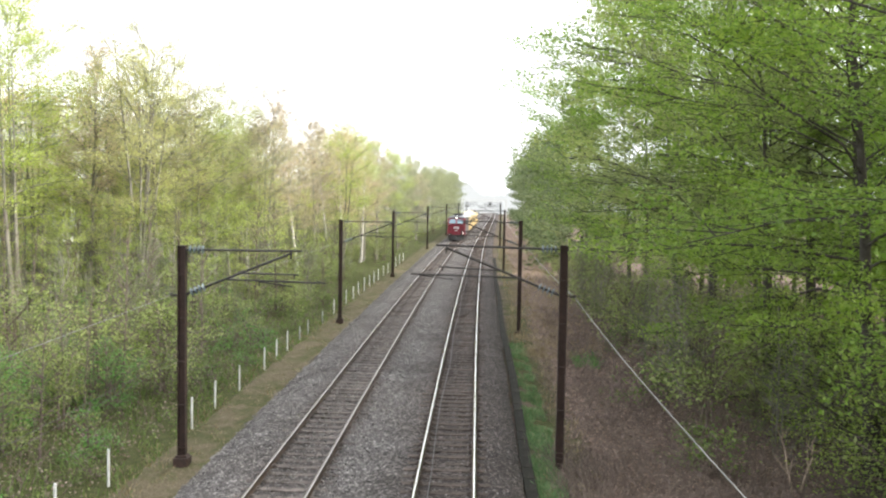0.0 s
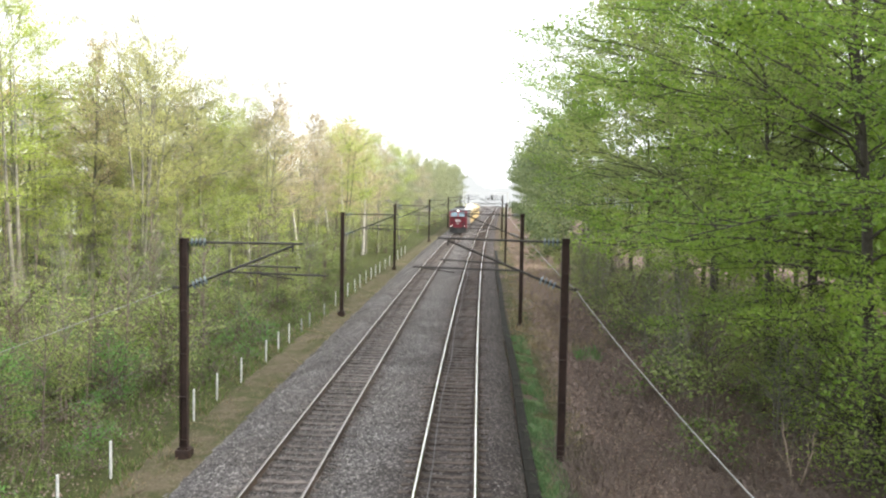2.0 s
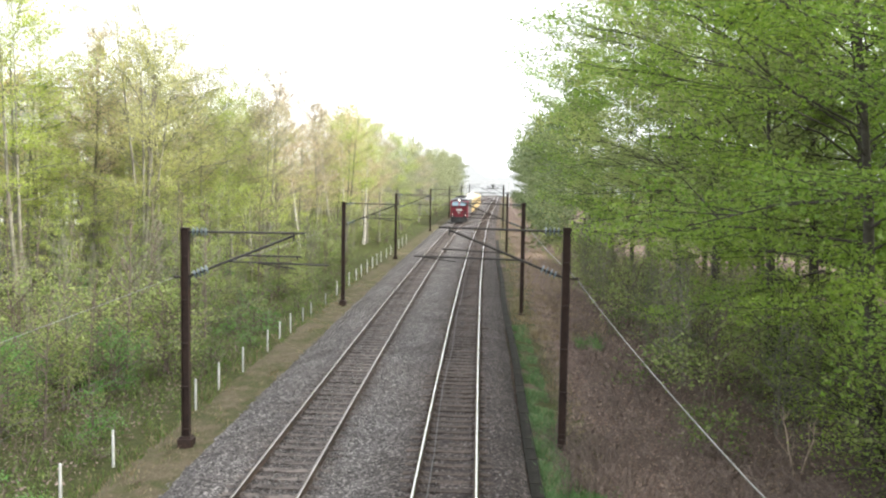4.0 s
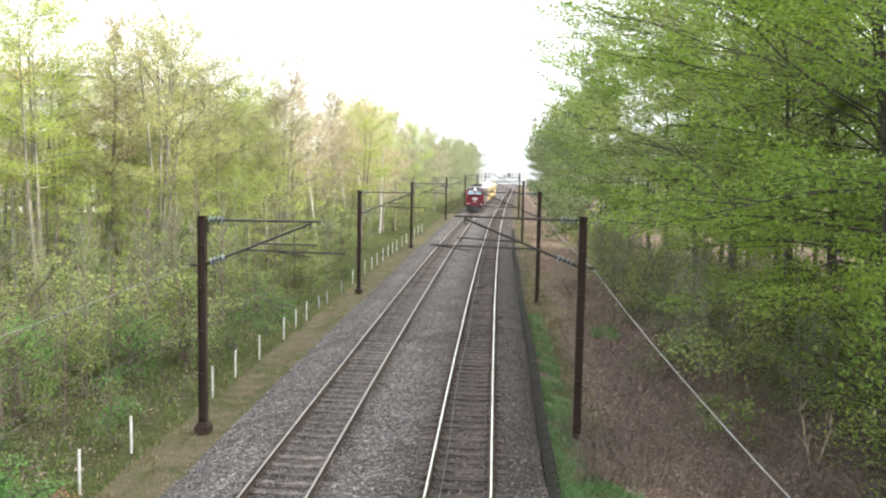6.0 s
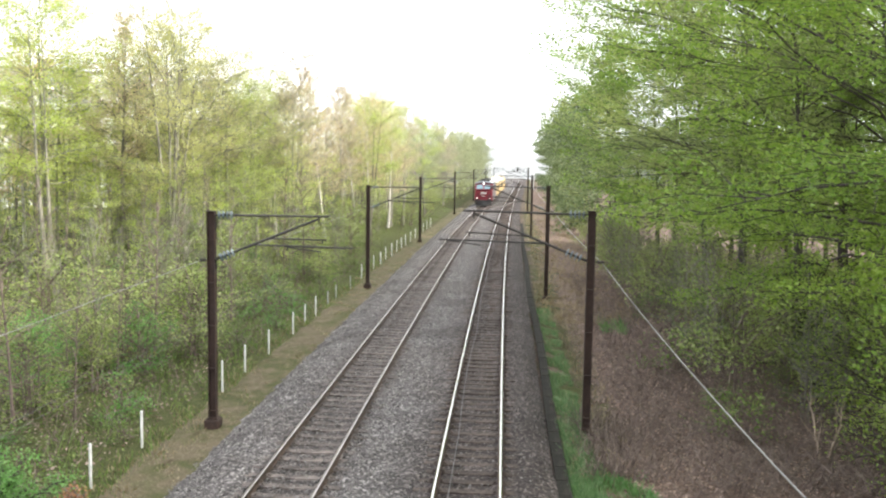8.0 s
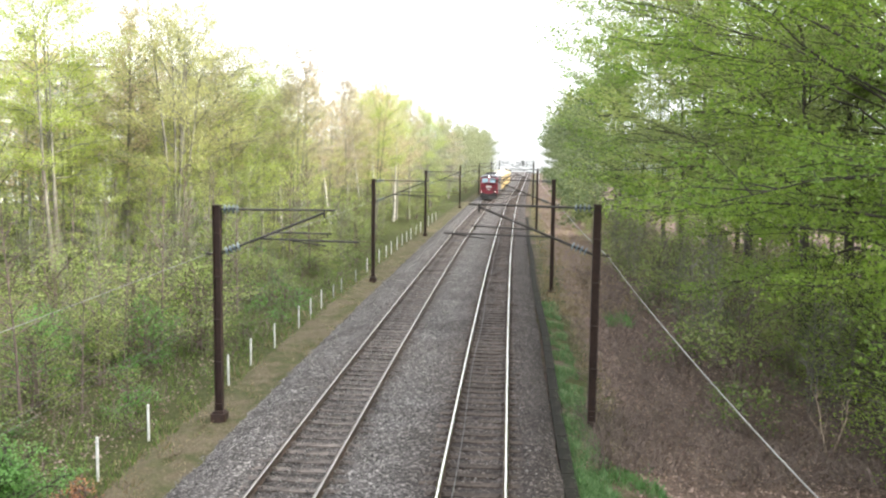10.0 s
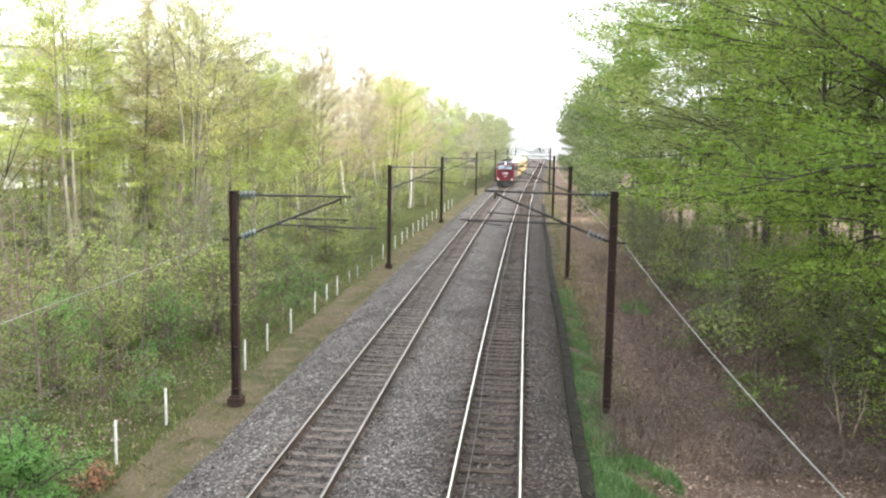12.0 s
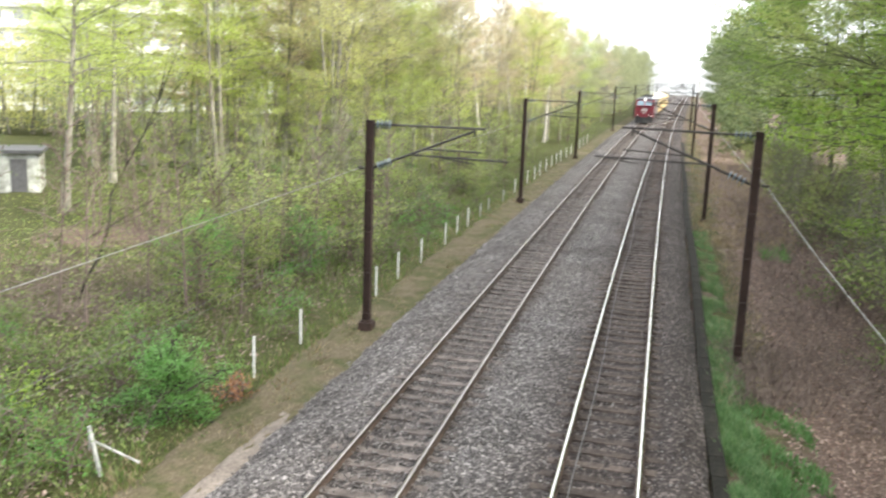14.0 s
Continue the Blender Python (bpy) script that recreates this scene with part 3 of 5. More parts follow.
G_L, G_R = "trees on the sunny side of the line", "beeches on the shaded side of the line"
M_LEAF_PALE = leafy("pale_beech_leaves", (0.2, 0.27, 0.075), (0.26, 0.33, 0.105), (0.34, 0.4, 0.16), 0.55)
# beech leaf darkened and greyed: the glare over far trees put into its colour
M_LEAF_HAZY_BEECH = leafy("hazy_beech_leaves", (0.1, 0.145, 0.06), (0.14, 0.19, 0.08), (0.19, 0.24, 0.11), 0.45)
M_LEAF_OLIVE = leafy("olive_leaves", (0.4, 0.44, 0.16), (0.48, 0.52, 0.22), (0.56, 0.58, 0.3), 0.6)
# olive young leaf with the grey of distant haze mixed into the colour
M_LEAF_HAZY_OLIVE = leafy("hazy_olive_leaves", (0.22, 0.26, 0.14), (0.28, 0.32, 0.175), (0.35, 0.39, 0.23), 0.45)
EDGE = dict(crown_shape="edge", lean_x=-0.06)
beech_near = [tree("beech_tree", 100 + i, "large beech with dark spreading limbs and dense fresh green leaves", M_BARK_DARK, M_LEAF_BEECH, group=G_R,
                   height=17.5, spread_r=6.4, clear=0.25, limbs=44, twigs=10, leaves=58000, leaf=(0.105, 0.07), girth=0.25, lift=(8, 58), layer=0.17, tilt=0.03, **EDGE) for i in range(3)]
beech_pale = [tree("beech_tree", 105 + i, "beech with many bare twigs and pale young leaves", M_BARK_DARK, M_LEAF_PALE, group=G_R,
                   height=17.0, spread_r=6.8, clear=0.34, limbs=48, twigs=11, leaves=40000, leaf=(0.105, 0.07), girth=0.3, lift=(18, 62), layer=0.2, tilt=0.04, **EDGE) for i in range(2)]
beech_mid = [tree("beech_tree", 110 + i, "beech with arching limbs in fresh green leaf", M_BARK_DARK, M_LEAF_PALE if i else M_LEAF_BEECH, group=G_R,
                  height=17.0, spread_r=6.8, clear=0.27, limbs=40, twigs=10, leaves=22000, leaf=(0.18, 0.115), girth=0.22, lift=(12, 60), layer=0.24, sub=1, sides=5, tilt=0.05, **EDGE) for i in range(2)]
beech_far = [tree("beech_tree", 120 + i, "tall beech in fresh green leaf inside the forest", M_BARK_DARK, M_LEAF_BEECH, group=G_R,
                  height=17, spread_r=6.0, clear=0.16, limbs=32, twigs=7, leaves=7000, leaf=(0.3, 0.2), girth=0.18, lift=(12, 60), crown_shape="round", layer=0.3, sub=1, sides=4, seg=5) for i in range(2)]
beech_distant = [tree("beech_tree", 130 + i, "beech along the edge of the line, distant or added out of view", M_BARK_DARK, M_LEAF_HAZY_BEECH, group=G_R,
                      height=15.5, spread_r=5.6, clear=0.12, limbs=28, twigs=6, leaves=4600, leaf=(0.36, 0.24), girth=0.18, lift=(12, 60), layer=0.35, sub=0, sides=4, seg=4, **EDGE) for i in range(2)]
fresh_near = [tree("broadleaf_tree", 140 + i, "slender forked tree with bright yellow-green spring leaves", M_BARK_BEECH, M_LEAF_FRESH, group=G_L,
                   height=18.5, spread_r=4.6, clear=0.3, limbs=34, twigs=9, leaves=22000, leaf=(0.115, 0.078), girth=0.22, lift=(16, 66), stems=2 - i, layer=0.3, sub=2, sides=5, tilt=0.05) for i in range(2)]
vase = [tree("broadleaf_tree", 145 + i, "grey many-stemmed tree with tan-green opening leaves", M_BARK_BEECH, M_LEAF_OLIVE, group=G_L,
             height=(18.0, 15.6)[i], spread_r=(4.4, 5.4)[i], clear=0.26, limbs=40, twigs=11, leaves=20000, leaf=(0.105, 0.072), girth=0.3, lift=((34, 76), (16, 60))[i], stems=(5, 2)[i], layer=0.24, sub=2, sides=5, tilt=0.07) for i in range(2)]
bud_near = [tree("budding_tree", 150 + i, "slender tree with thin brownish budding twigs", M_BARK_BEECH, M_LEAF_BUD, group=G_L,
                 height=16.0, spread_r=3.3, clear=0.3, limbs=34, twigs=11, leaves=14000, leaf=(0.09, 0.065), girth=0.18, lift=(35, 74), stems=1 + 2 * i, layer=0.2, sub=3, sides=5) for i in range(2)]
birch = [tree("birch_tree", 160 + i, "thin birch with white bark and sparse leaves", M_BARK_BIRCH, M_LEAF_BUD if i else M_LEAF_FRESH, group=G_L,
              height=16.0, spread_r=2.6, clear=0.4, limbs=24, twigs=8, leaves=8000, leaf=(0.1, 0.07), girth=0.17, lift=(40, 74), layer=0.24, sub=2, crown_shape="slim") for i in range(2)]
fresh_far = [tree("broadleaf_tree", 170 + i, ("distant tree with tan budding twigs", "distant tree in pale spring green", "distant tree in olive young leaf, greyed to imitate haze")[i], M_BARK_BEECH, (M_LEAF_BUD, M_LEAF_FRESH, M_LEAF_HAZY_OLIVE)[i], group=G_L,
                  height=16.0, spread_r=4.0, clear=(0.3, 0.2, 0.08)[i], limbs=26, twigs=7, leaves=4200, leaf=(0.24, 0.16), girth=0.15, lift=(20, 70), layer=0.33, sub=0, sides=4, seg=5) for i in range(3)]


def at(x, y, k, *size):
    return (x - float(line_x(y)), y, k, *size)


rng = np.random.default_rng(21)
# shaded side: front row, second row, then on to the distance
planted(beech_near, [(11.7, 24.0, 0, 1.0), (13.4, 16.0, 1, 1.05), (14.2, 30.5, 2, 1.0)], rng, turn=16)
planted(beech_pale, [(13.0, 37.0, 0, 0.98), (12.6, 45.0, 1, 1.0), (16.5, 34.0, 1, 1.0), (16.5, 41.5, 0, 1.0)], rng, turn=14)
planted(beech_mid, [(12.7, 53.0, 1, 1.0), (12.4, 61.0, 0, 0.96), (12.6, 69.5, 1, 0.95), (12.2, 78.0, 0, 0.93)], rng, turn=20)
planted(beech_far, [(19.5 + rng.normal(0, 1.0), 14 + 6.2 * i, i) for i in range(12)] + [(25.0 + rng.normal(0, 1.0), 28 + 7 * i, i) for i in range(8)], rng, 0.9, 1.06)
# the first four stand out of view, added to shade the near ground
planted(beech_distant, [(13.5, 5.0, 0), (13.0, -4.5, 1), (13.4, -13.0, 0), (13.0, -22.0, 1)] + [(11.8 + rng.normal(0, 0.4), 87 + 12 * i, i) for i in range(19)], rng, 0.92, 1.04, turn=25)

# sunny side: the trees that stand out along the edge, then rows behind them
A = [at(-27.8, 56.8, 0, 1.12), at(-30.4, 62.0, 1, 1.08), at(-33.0, 52.2, 1, 1.05), at(-28.8, 41.0, 1, 1.1), at(-43.6, 65.6, 1, 1.0), at(-38.0, 58.0, 0, 0.95), at(-11.6, 96.0, 0, 0.8), at(-17.6, 71.5, 1, 0.74), at(-7.6, 128.0, 1, 0.72)]
V = [at(-21.4, 61.5, 0, 1.12), at(-22.0, 66.5, 1, 1.15), at(-19.6, 70.5, 1, 1.02), at(-18.0, 77.0, 1, 0.98), at(-24.2, 73.0, 0, 0.98), at(-27.0, 76.0, 1, 1.05), at(-31.5, 68.0, 0, 1.02)]
B = [at(-25.8, 63.5, 0, 1.08), at(-26.4, 70.0, 1, 1.08), at(-15.9, 75.0, 1, 1.06), at(-16.2, 83.0, 0, 0.98), at(-15.2, 88.5, 1, 0.95), at(-13.7, 91.0, 0, 0.92), at(-10.3, 107.0, 1, 0.9), at(-9.3, 112.0, 0, 0.9), at(-6.3, 160.0, 1, 0.84), at(-36.5, 62.0, 0, 1.0)]
C = [at(-20.3, 70.0, 1), at(-26.7, 71.0, 0), at(-36.0, 86.0, 1), at(-17.2, 75.5, 0, 0.82), at(-14.7, 86.0, 1, 0.96), at(-12.9, 95.5, 1, 0.92), at(-12.2, 101.0, 1, 0.9), at(-10.4, 104.0, 0, 0.86), at(-33.5, 77.0, 1), at(-28.2, 67.0, 1), at(-34.5, 67.0, 1)]
for i in range(16):
    y = 74 + 5.2 * i + rng.normal(0, 1.5)
    p = (-21.5 - 5.0 * rng.uniform(0, 1) + 4.0 * (y > 100), y, int(rng.integers(0, 2)), rng.uniform(0.86, 0.96))
    (B if i % 4 < 2 else C if i % 4 == 2 else V).append(p)
D = []
for i in range(31):
    y = 106 + 7.4 * i
    D.append((-17.8 + rng.normal(0, 1.0) + 5.0 * min(max((y - 150) / 80, 0), 1), y, 2 if y > 142 else int(rng.uniform(0, 1) < 0.35)))
for i in range(8):
    D.append((-33 + rng.normal(0, 2.0), 66 + 9.0 * i, int(rng.uniform(0, 1) < 0.6)))
D += [(-13.0 + rng.normal(0, 0.6), 172 + 14 * i, 2, 0.8) for i in range(9)]
planted(fresh_near, A, rng, 0.9, 1.04)
planted(vase, V, rng, 0.9, 1.04)
planted(bud_near, B, rng, 0.92, 1.04)
planted(birch, C, rng, 0.9, 1.04)
planted(fresh_far, D, rng, 0.86, 0.98)


young = [tree("young_beech", 180 + i, "young beech with tiers of pale yellow-green leaves", M_BARK_BEECH, M_LEAF_FRESH, group="young trees under the tall ones",
              height=8.5, spread_r=2.7, clear=0.12, limbs=26, twigs=6, leaves=5200, leaf=(0.1, 0.07), girth=0.07, lift=(5, 55), layer=0.14, sub=2, sides=4, seg=4) for i in range(2)]
Y = [at(x, y, i, k) for i, (x, y, k) in enumerate(((-24.5, 56.0, 0.7), (-21.5, 58.5, 0.8), (-19.0, 61.0, 0.85), (-16.8, 63.0, 0.75), (-15.2, 67.5, 0.8), (-26.5, 62.0, 0.9), (-23.2, 64.5, 1.0), (-20.6, 66.0, 1.05),
                                                   (-17.5, 69.0, 0.95), (-14.6, 73.0, 0.8), (-29.0, 60.0, 0.8), (-31.5, 56.5, 0.75), (-16.0, 79.5, 1.0), (-19.5, 74.5, 1.1),
                                                   (-23.5, 69.5, 1.15), (-27.5, 66.5, 1.1), (-34.5, 60.0, 0.85), (-14.5, 90.0, 0.9)))]
planted(young, Y, rng)


def woods(name, label, n, u0, u1, y0, y1, per, seed, mats, tall=15.5, gap=None, leaf=(0.3, 0.2)):
    """Depths of the forest: many thin trunks and their leaves."""
    rng = np.random.default_rng(seed)
    paths, cs = [], []
    for _ in range(n):
        y, u = rng.uniform(y0, y1), rng.uniform(u0, u1)
        if gap and gap[0] < u / y < gap[1]:
            continue
        b = np.array([float(line_x(min(y, 400))) + u, y, LAND - 0.1])
        h = tall * rng.uniform(0.75, 1.08)
        top = b + np.array([rng.normal(0, 0.6), rng.normal(0, 0.6), h])
        paths.append((np.array([b, (b + top) / 2 + rng.normal(0, 0.15, 3), top]), np.array([0.13, 0.09, 0.02])))
        k = rng.uniform(0.12, 1.0, per)
        w = 2.6 * np.sqrt(np.clip(1 - ((k - 0.5) / 0.62) ** 2, 0.05, 1))
        r = np.sqrt(rng.uniform(0, 1, per)) * w
        a = rng.uniform(0, 6.28, per)
        # leaves gather in tiers
        k = (np.round(k * 9 + 0.5 * np.sin(a * 2)) + rng.normal(0, 0.22, per)) / 9
        cs.append(np.stack([b[0] + r * np.cos(a), b[1] + r * np.sin(a), b[2] + k * h], -1))
    t = thing(name, Matrix.Identity(4), label, "forest", kind="stuff")
    V, F = tubes(paths, 4)
    tagged(arrays("trunk", V, F, mats[0], t), kind="stuff")
    half = len(cs) // 2
    for part_cs, mt in ((cs[:half], mats[1]), (cs[half:], mats[2])):
        V, F = leaf_quads(rng, np.concatenate(part_cs), *leaf)
        tagged(arrays("leaves", V, F, mt, t), kind="stuff")


woods("forest_depth", "depths of the spring forest with thin pale trunks", 200, -75, -31, 62, 260, 320, 61, (M_BARK_BEECH, M_LEAF_FRESH, M_LEAF_YOUNG), 15.5, (-0.82, -0.54))
woods("forest_depth", "close ranks of spring trees behind the forest edge", 40, -38, -24, 76, 125, 700, 65, (M_BARK_BEECH, M_LEAF_OLIVE, M_LEAF_BUD), 14.5, (-0.82, -0.54), (0.2, 0.13))
woods("forest_depth", "low thicket in front of the white building", 64, -74, -40, 76, 100, 760, 66, (M_BARK_BEECH, M_LEAF_OLIVE, M_LEAF_HAZY_OLIVE), 11.8)
woods("forest_depth", "ranks of budding trees along the line", 64, -31, -20, 112, 290, 260, 67, (M_BARK_BEECH, M_LEAF_BUD, M_LEAF_HAZY_OLIVE), 15.0)
woods("forest_depth", "shady depths of the beech forest", 130, 24, 60, 12, 240, 420, 62, (M_BARK_DARK, M_LEAF_BEECH, M_LEAF_HAZY_BEECH))
woods("forest_depth", "far wood beyond the end of the line", 90, -70, -12, 330, 700, 110, 63, (M_BARK_BEECH, M_LEAF_HAZY_OLIVE, M_LEAF_HAZY_BEECH))
woods("forest_depth", "far wood beyond the end of the line", 80, 10, 60, 320, 700, 110, 64, (M_BARK_DARK, M_LEAF_HAZY_BEECH, M_LEAF_HAZY_BEECH))

# undergrowth
sapling = [tree("sapling_clump", 200 + i, "clump of thin saplings with small green leaves", M_BARK_BEECH, M_LEAF_UNDER, "sapling", "saplings under the trees",
                height=4.6, spread_r=1.0, clear=0.2, limbs=18, twigs=2, leaves=900, leaf=(0.09, 0.06), girth=0.03, lift=(40, 75), stems=6, layer=0.1, sub=1, sides=3, seg=3) for i in range(2)]
shrub = [tree("shrub", 210 + i, "leafy green shrub in the undergrowth", M_TWIG, M_LEAF_EDGE, "shrub", "shrubs under the trees",
              height=2.6, spread_r=1.7, clear=0.05, limbs=18, twigs=3, leaves=1500, leaf=(0.105, 0.07), girth=0.035, lift=(20, 75), stems=5, layer=0.16, sub=1, sides=3, seg=3) for i in range(2)]
twiggy = [tree("sapling_clump", 205 + i, "clump of twiggy saplings just coming into bud", M_BARK_BEECH, M_LEAF_SHRUB if i else M_LEAF_UNDER, "sapling", "saplings under the trees",
               height=4.2, spread_r=1.5, clear=0.12, limbs=24, twigs=3, leaves=800, leaf=(0.085, 0.06), girth=0.026, lift=(30, 75), stems=6, layer=0.12, sub=1, sides=3, seg=3) for i in range(2)]
M_LEAF_BRIGHT = leafy("bright_bush_leaves", (0.07, 0.18, 0.035), (0.11, 0.27, 0.055), (0.17, 0.34, 0.09), 0.5)
low_plant = [tree("bramble_clump", 220 + i, ("low clump of dark green brambles", "low clump of fresh green plants", "low clump of leafy green plants")[i], M_TWIG, (M_LEAF_SHRUB, M_LEAF_BRIGHT, M_LEAF_BEECH)[i], "bramble", "low plants along the forest edge",
                  height=0.95, spread_r=0.95, clear=0.02, limbs=10, twigs=3, leaves=700, leaf=(0.09, 0.06), girth=0.012, lift=(15, 70), stems=5, layer=0.14, sub=0, sides=3, seg=3) for i in range(3)]
S1, S2, S3, S4 = [], [], [], []
for i in range(38):
    y = 42 + 62 * (i / 38) ** 1.1 + rng.normal(0, 1)
    S1.append((-rng.uniform(12.0, 24.0), y, int(rng.integers(0, 2))))
for i in range(16):
    y = 34 + 66 * (i / 16) ** 1.1 + rng.normal(0, 1)
    S3.append((-rng.uniform(13, 25.0), y, int(rng.integers(0, 2))))
for i in range(40):
    y = 26 + 66 * (i / 40) ** 1.15 + rng.normal(0, 1)
    S3.append((rng.uniform(8.2, 12.5) + (1.8 if y < 34 else 0), y, int(rng.integers(0, 2))))
for i in range(14):
    S1.append((rng.uniform(11.5, 20), 18 + 58 * i / 14 + rng.normal(0, 1), 1))
for i in range(30):
    S2.append((-rng.uniform(11.5, 19), 34 + 190 * (i / 30) ** 1.5, int(rng.integers(0, 2))))
# leaf colour lightened in place of the light that the crowns above block
M_LEAF_SUNLIT = leafy("sunlit_bush_leaves", (0.2, 0.32, 0.05), (0.28, 0.41, 0.075), (0.38, 0.48, 0.12), 0.55)
near_shrub = [tree("shrub", 215 + i, "leafy green bush overhanging the bank", M_BARK_DARK, M_LEAF_SUNLIT, "shrub", "bushes on the bank",
                   height=3.4, spread_r=2.1, clear=0.14, limbs=40, twigs=6, leaves=4800, leaf=(0.085, 0.052), girth=0.035, lift=(10, 75), stems=5, layer=0.14, sub=1, sides=3, seg=4, tilt=0.15) for i in range(2)]
NS = [(11.4, 21.6, 0), (12.0, 24.4, 1), (12.8, 18.6, 1), (12.5, 27.2, 0), (13.0, 30.2, 1), (13.6, 22.0, 0), (13.6, 16.0, 0), (12.6, 33.5, 0), (12.8, 37.0, 1)]
planted(near_shrub, NS, rng, 0.95, 1.25)
S2 += [(8.2 + 0.8 * (i % 3), 62 + 7 * i, i % 2) for i in range(18)]
S2 += [(12.5 + 1.6 * (i % 4), 22 + 2.6 * i, i % 2) for i in range(14)]
for i in range(26):
    y = 30 + 190 * (i / 26) ** 1.3
    S2.append((rng.uniform(8.6, 12.0), y, int(rng.integers(0, 2))))
for i in range(84):
    y = 11 + 60 * (i / 84) ** 1.3
    S4.append((-rng.uniform(9.8, 24.0), y, int(rng.choice([0, 0, 0, 1, 2]))))
for i in range(14):
    S4.append((rng.uniform(6.5, 11.0), 26 + 40 * i / 14, 0))
pole = [tree("pole_sapling", 240 + i, "single thin young stem with a few small leaves", M_TWIG, (M_LEAF_UNDER, M_LEAF_SHRUB)[i], "sapling", "young stems under the trees",
             height=6.2, spread_r=1.0, clear=0.15, limbs=20, twigs=3, leaves=420, leaf=(0.085, 0.06), girth=0.045, lift=(35, 70), layer=0.12, sub=1, sides=4, seg=3) for i in range(2)]
S5 = [(-rng.uniform(12.0, 29.0), 21 + 40 * i / 52 + rng.normal(0, 1), int(rng.integers(0, 2))) for i in range(52)]
planted(pole, S5, rng, 0.5, 1.2)
for i in range(32):
    S2.append((-rng.uniform(10.8, 16.5), 58 + 170 * (i / 32) ** 1.2, int(rng.integers(0, 2))))
for i in range(26):
    S4.append((-rng.uniform(9.5, 17.0), 10.5 + 14 * i / 26, (0, 0, 0, 0, 1)[i % 5], rng.uniform(0.4, 0.9)))
# the clearing with the brash stays open
S4 = [p for p in S4 if not (p[0] < -14.5 and 22 < p[1] < 32 or p[0] < -20 and 32 < p[1] < 48)]
thicket = [tree("shrub", 218 + i, "leafy green thicket bush by the white posts", M_TWIG, M_LEAF_BRIGHT if i else M_LEAF_UNDER, "shrub", "bushes behind the white posts",
                height=2.2, spread_r=1.3, clear=0.08, limbs=22, twigs=4, leaves=2200, leaf=(0.085, 0.055), girth=0.025, lift=(20, 75), stems=6, layer=0.12, sub=1, sides=3, seg=3) for i in range(2)]
TH = [(x - float(line_x(y)), y, k) for x, y, k in ((-14.3, 27.6, 1), (-12.9, 29.6, 0), (-14.9, 30.4, 1), (-16.9, 32.5, 0), (-13.4, 26.0, 0),
                                                     (-14.6, 32.4, 0), (-12.3, 32.0, 1), (-15.4, 35.5, 1), (-18.4, 35.0, 0), (-13.6, 36.5, 0))]
planted(thicket, TH, np.random.default_rng(219), 0.75, 1.15)
planted(sapling, S1, rng, 0.6, 1.15)
planted(twiggy, S3, rng, 0.6, 1.2)
planted(shrub, S2, rng, 0.7, 1.4)
planted(low_plant, S4, rng, 0.55, 1.35)

bush = tree("round_bush", 230, "bright green rounded bush at the path's edge", M_BARK_DARK, leafy("round_bush_leaves", (0.12, 0.28, 0.055), (0.17, 0.37, 0.085), (0.25, 0.44, 0.14), 0.5), "bush",
            height=1.35, spread_r=0.95, clear=0.03, limbs=40, twigs=5, leaves=8500, leaf=(0.07, 0.042), girth=0.02, lift=(10, 75), stems=6, layer=0.1, sub=1)
bush.matrix_basis = pose(-9.95, 17.6, LAND)
brown = tree("withered_bush", 231, "small withered russet bush beside the path", M_TWIG, leafy("russet_leaves", (0.18, 0.07, 0.03), (0.28, 0.12, 0.05), (0.36, 0.18, 0.09), 0.2), "bush",
             height=0.5, spread_r=0.45, clear=0.03, limbs=20, twigs=4, leaves=500, leaf=(0.08, 0.05), girth=0.012, lift=(10, 70), stems=4, layer=0.06, sub=1)
brown.matrix_basis = pose(-8.85, 18.9, LAND)


M_PALE_TWIG = worn("pale_dead_wood", (0.26, 0.2, 0.15), (0.48, 0.39, 0.31), 6.0, 0.9, bump=0.0)


def dead_stem(m, length, lean, label, seed, r0=0.05, wood=M_TWIG):
    rng = np.random.default_rng(seed)
    t = thing("dead_branch", m, label, "branch", "dead branches")
    k = np.linspace(0, 1, 8)
    d = np.array([math.sin(lean), 0, math.cos(lean)])
    pts = k[:, None] * length * d + np.cumsum(rng.normal(0, 0.02 * length, (8, 3)), 0) * np.array([1, 1, 0.3])
    pts[0] = 0
    V, F = tubes([(pts, np.linspace(r0, 0.012, 8))], 6)
    arrays("stem", V, F, wood, t, smooth=True)
    for i in range(9):
        f = int(rng.integers(2, 8))
        q = pts[f] + length * rng.uniform(0.12, 0.3) * (d + rng.normal(0, 0.55, 3))
        V, F = tubes([(np.array([pts[f], (pts[f] + q) / 2 + rng.normal(0, 0.03, 3), q]), np.array([r0 * 0.4, r0 * 0.25, 0.006]))], 5)
        arrays("twig", V, F, wood, t, smooth=True)


dead_stem(pose(-17.58, 25.52, LAND - 0.05, 0, 0, 0), 7.84, 0.511, "leaning dead sapling among the trees", 301, 0.05, M_BARK_DARK)
dead_stem(pose(-23.5, 35.0, LAND, 0, 0, -10), 4.5, 1.1, "fallen dead stem on the forest floor", 302)


def stake(m):
    t = thing("stake", m, "short dark wooden stake in the undergrowth", "stake")
    bm = bmesh.new()
    rod(bm, (0, 0, -0.1), (0.01, 0, 0.42), 0.045, 0.04, 10)
    part("shaft", bm, M_BARK_DARK, t)


stake(pose(-13.46, 18.07, LAND))
dead_stem(pose(9.3, 23.7, LAND + 0.1, 0, 0, 170), 1.7, 0.25, "pale dead branch on the bank", 303, 0.035, M_PALE_TWIG)
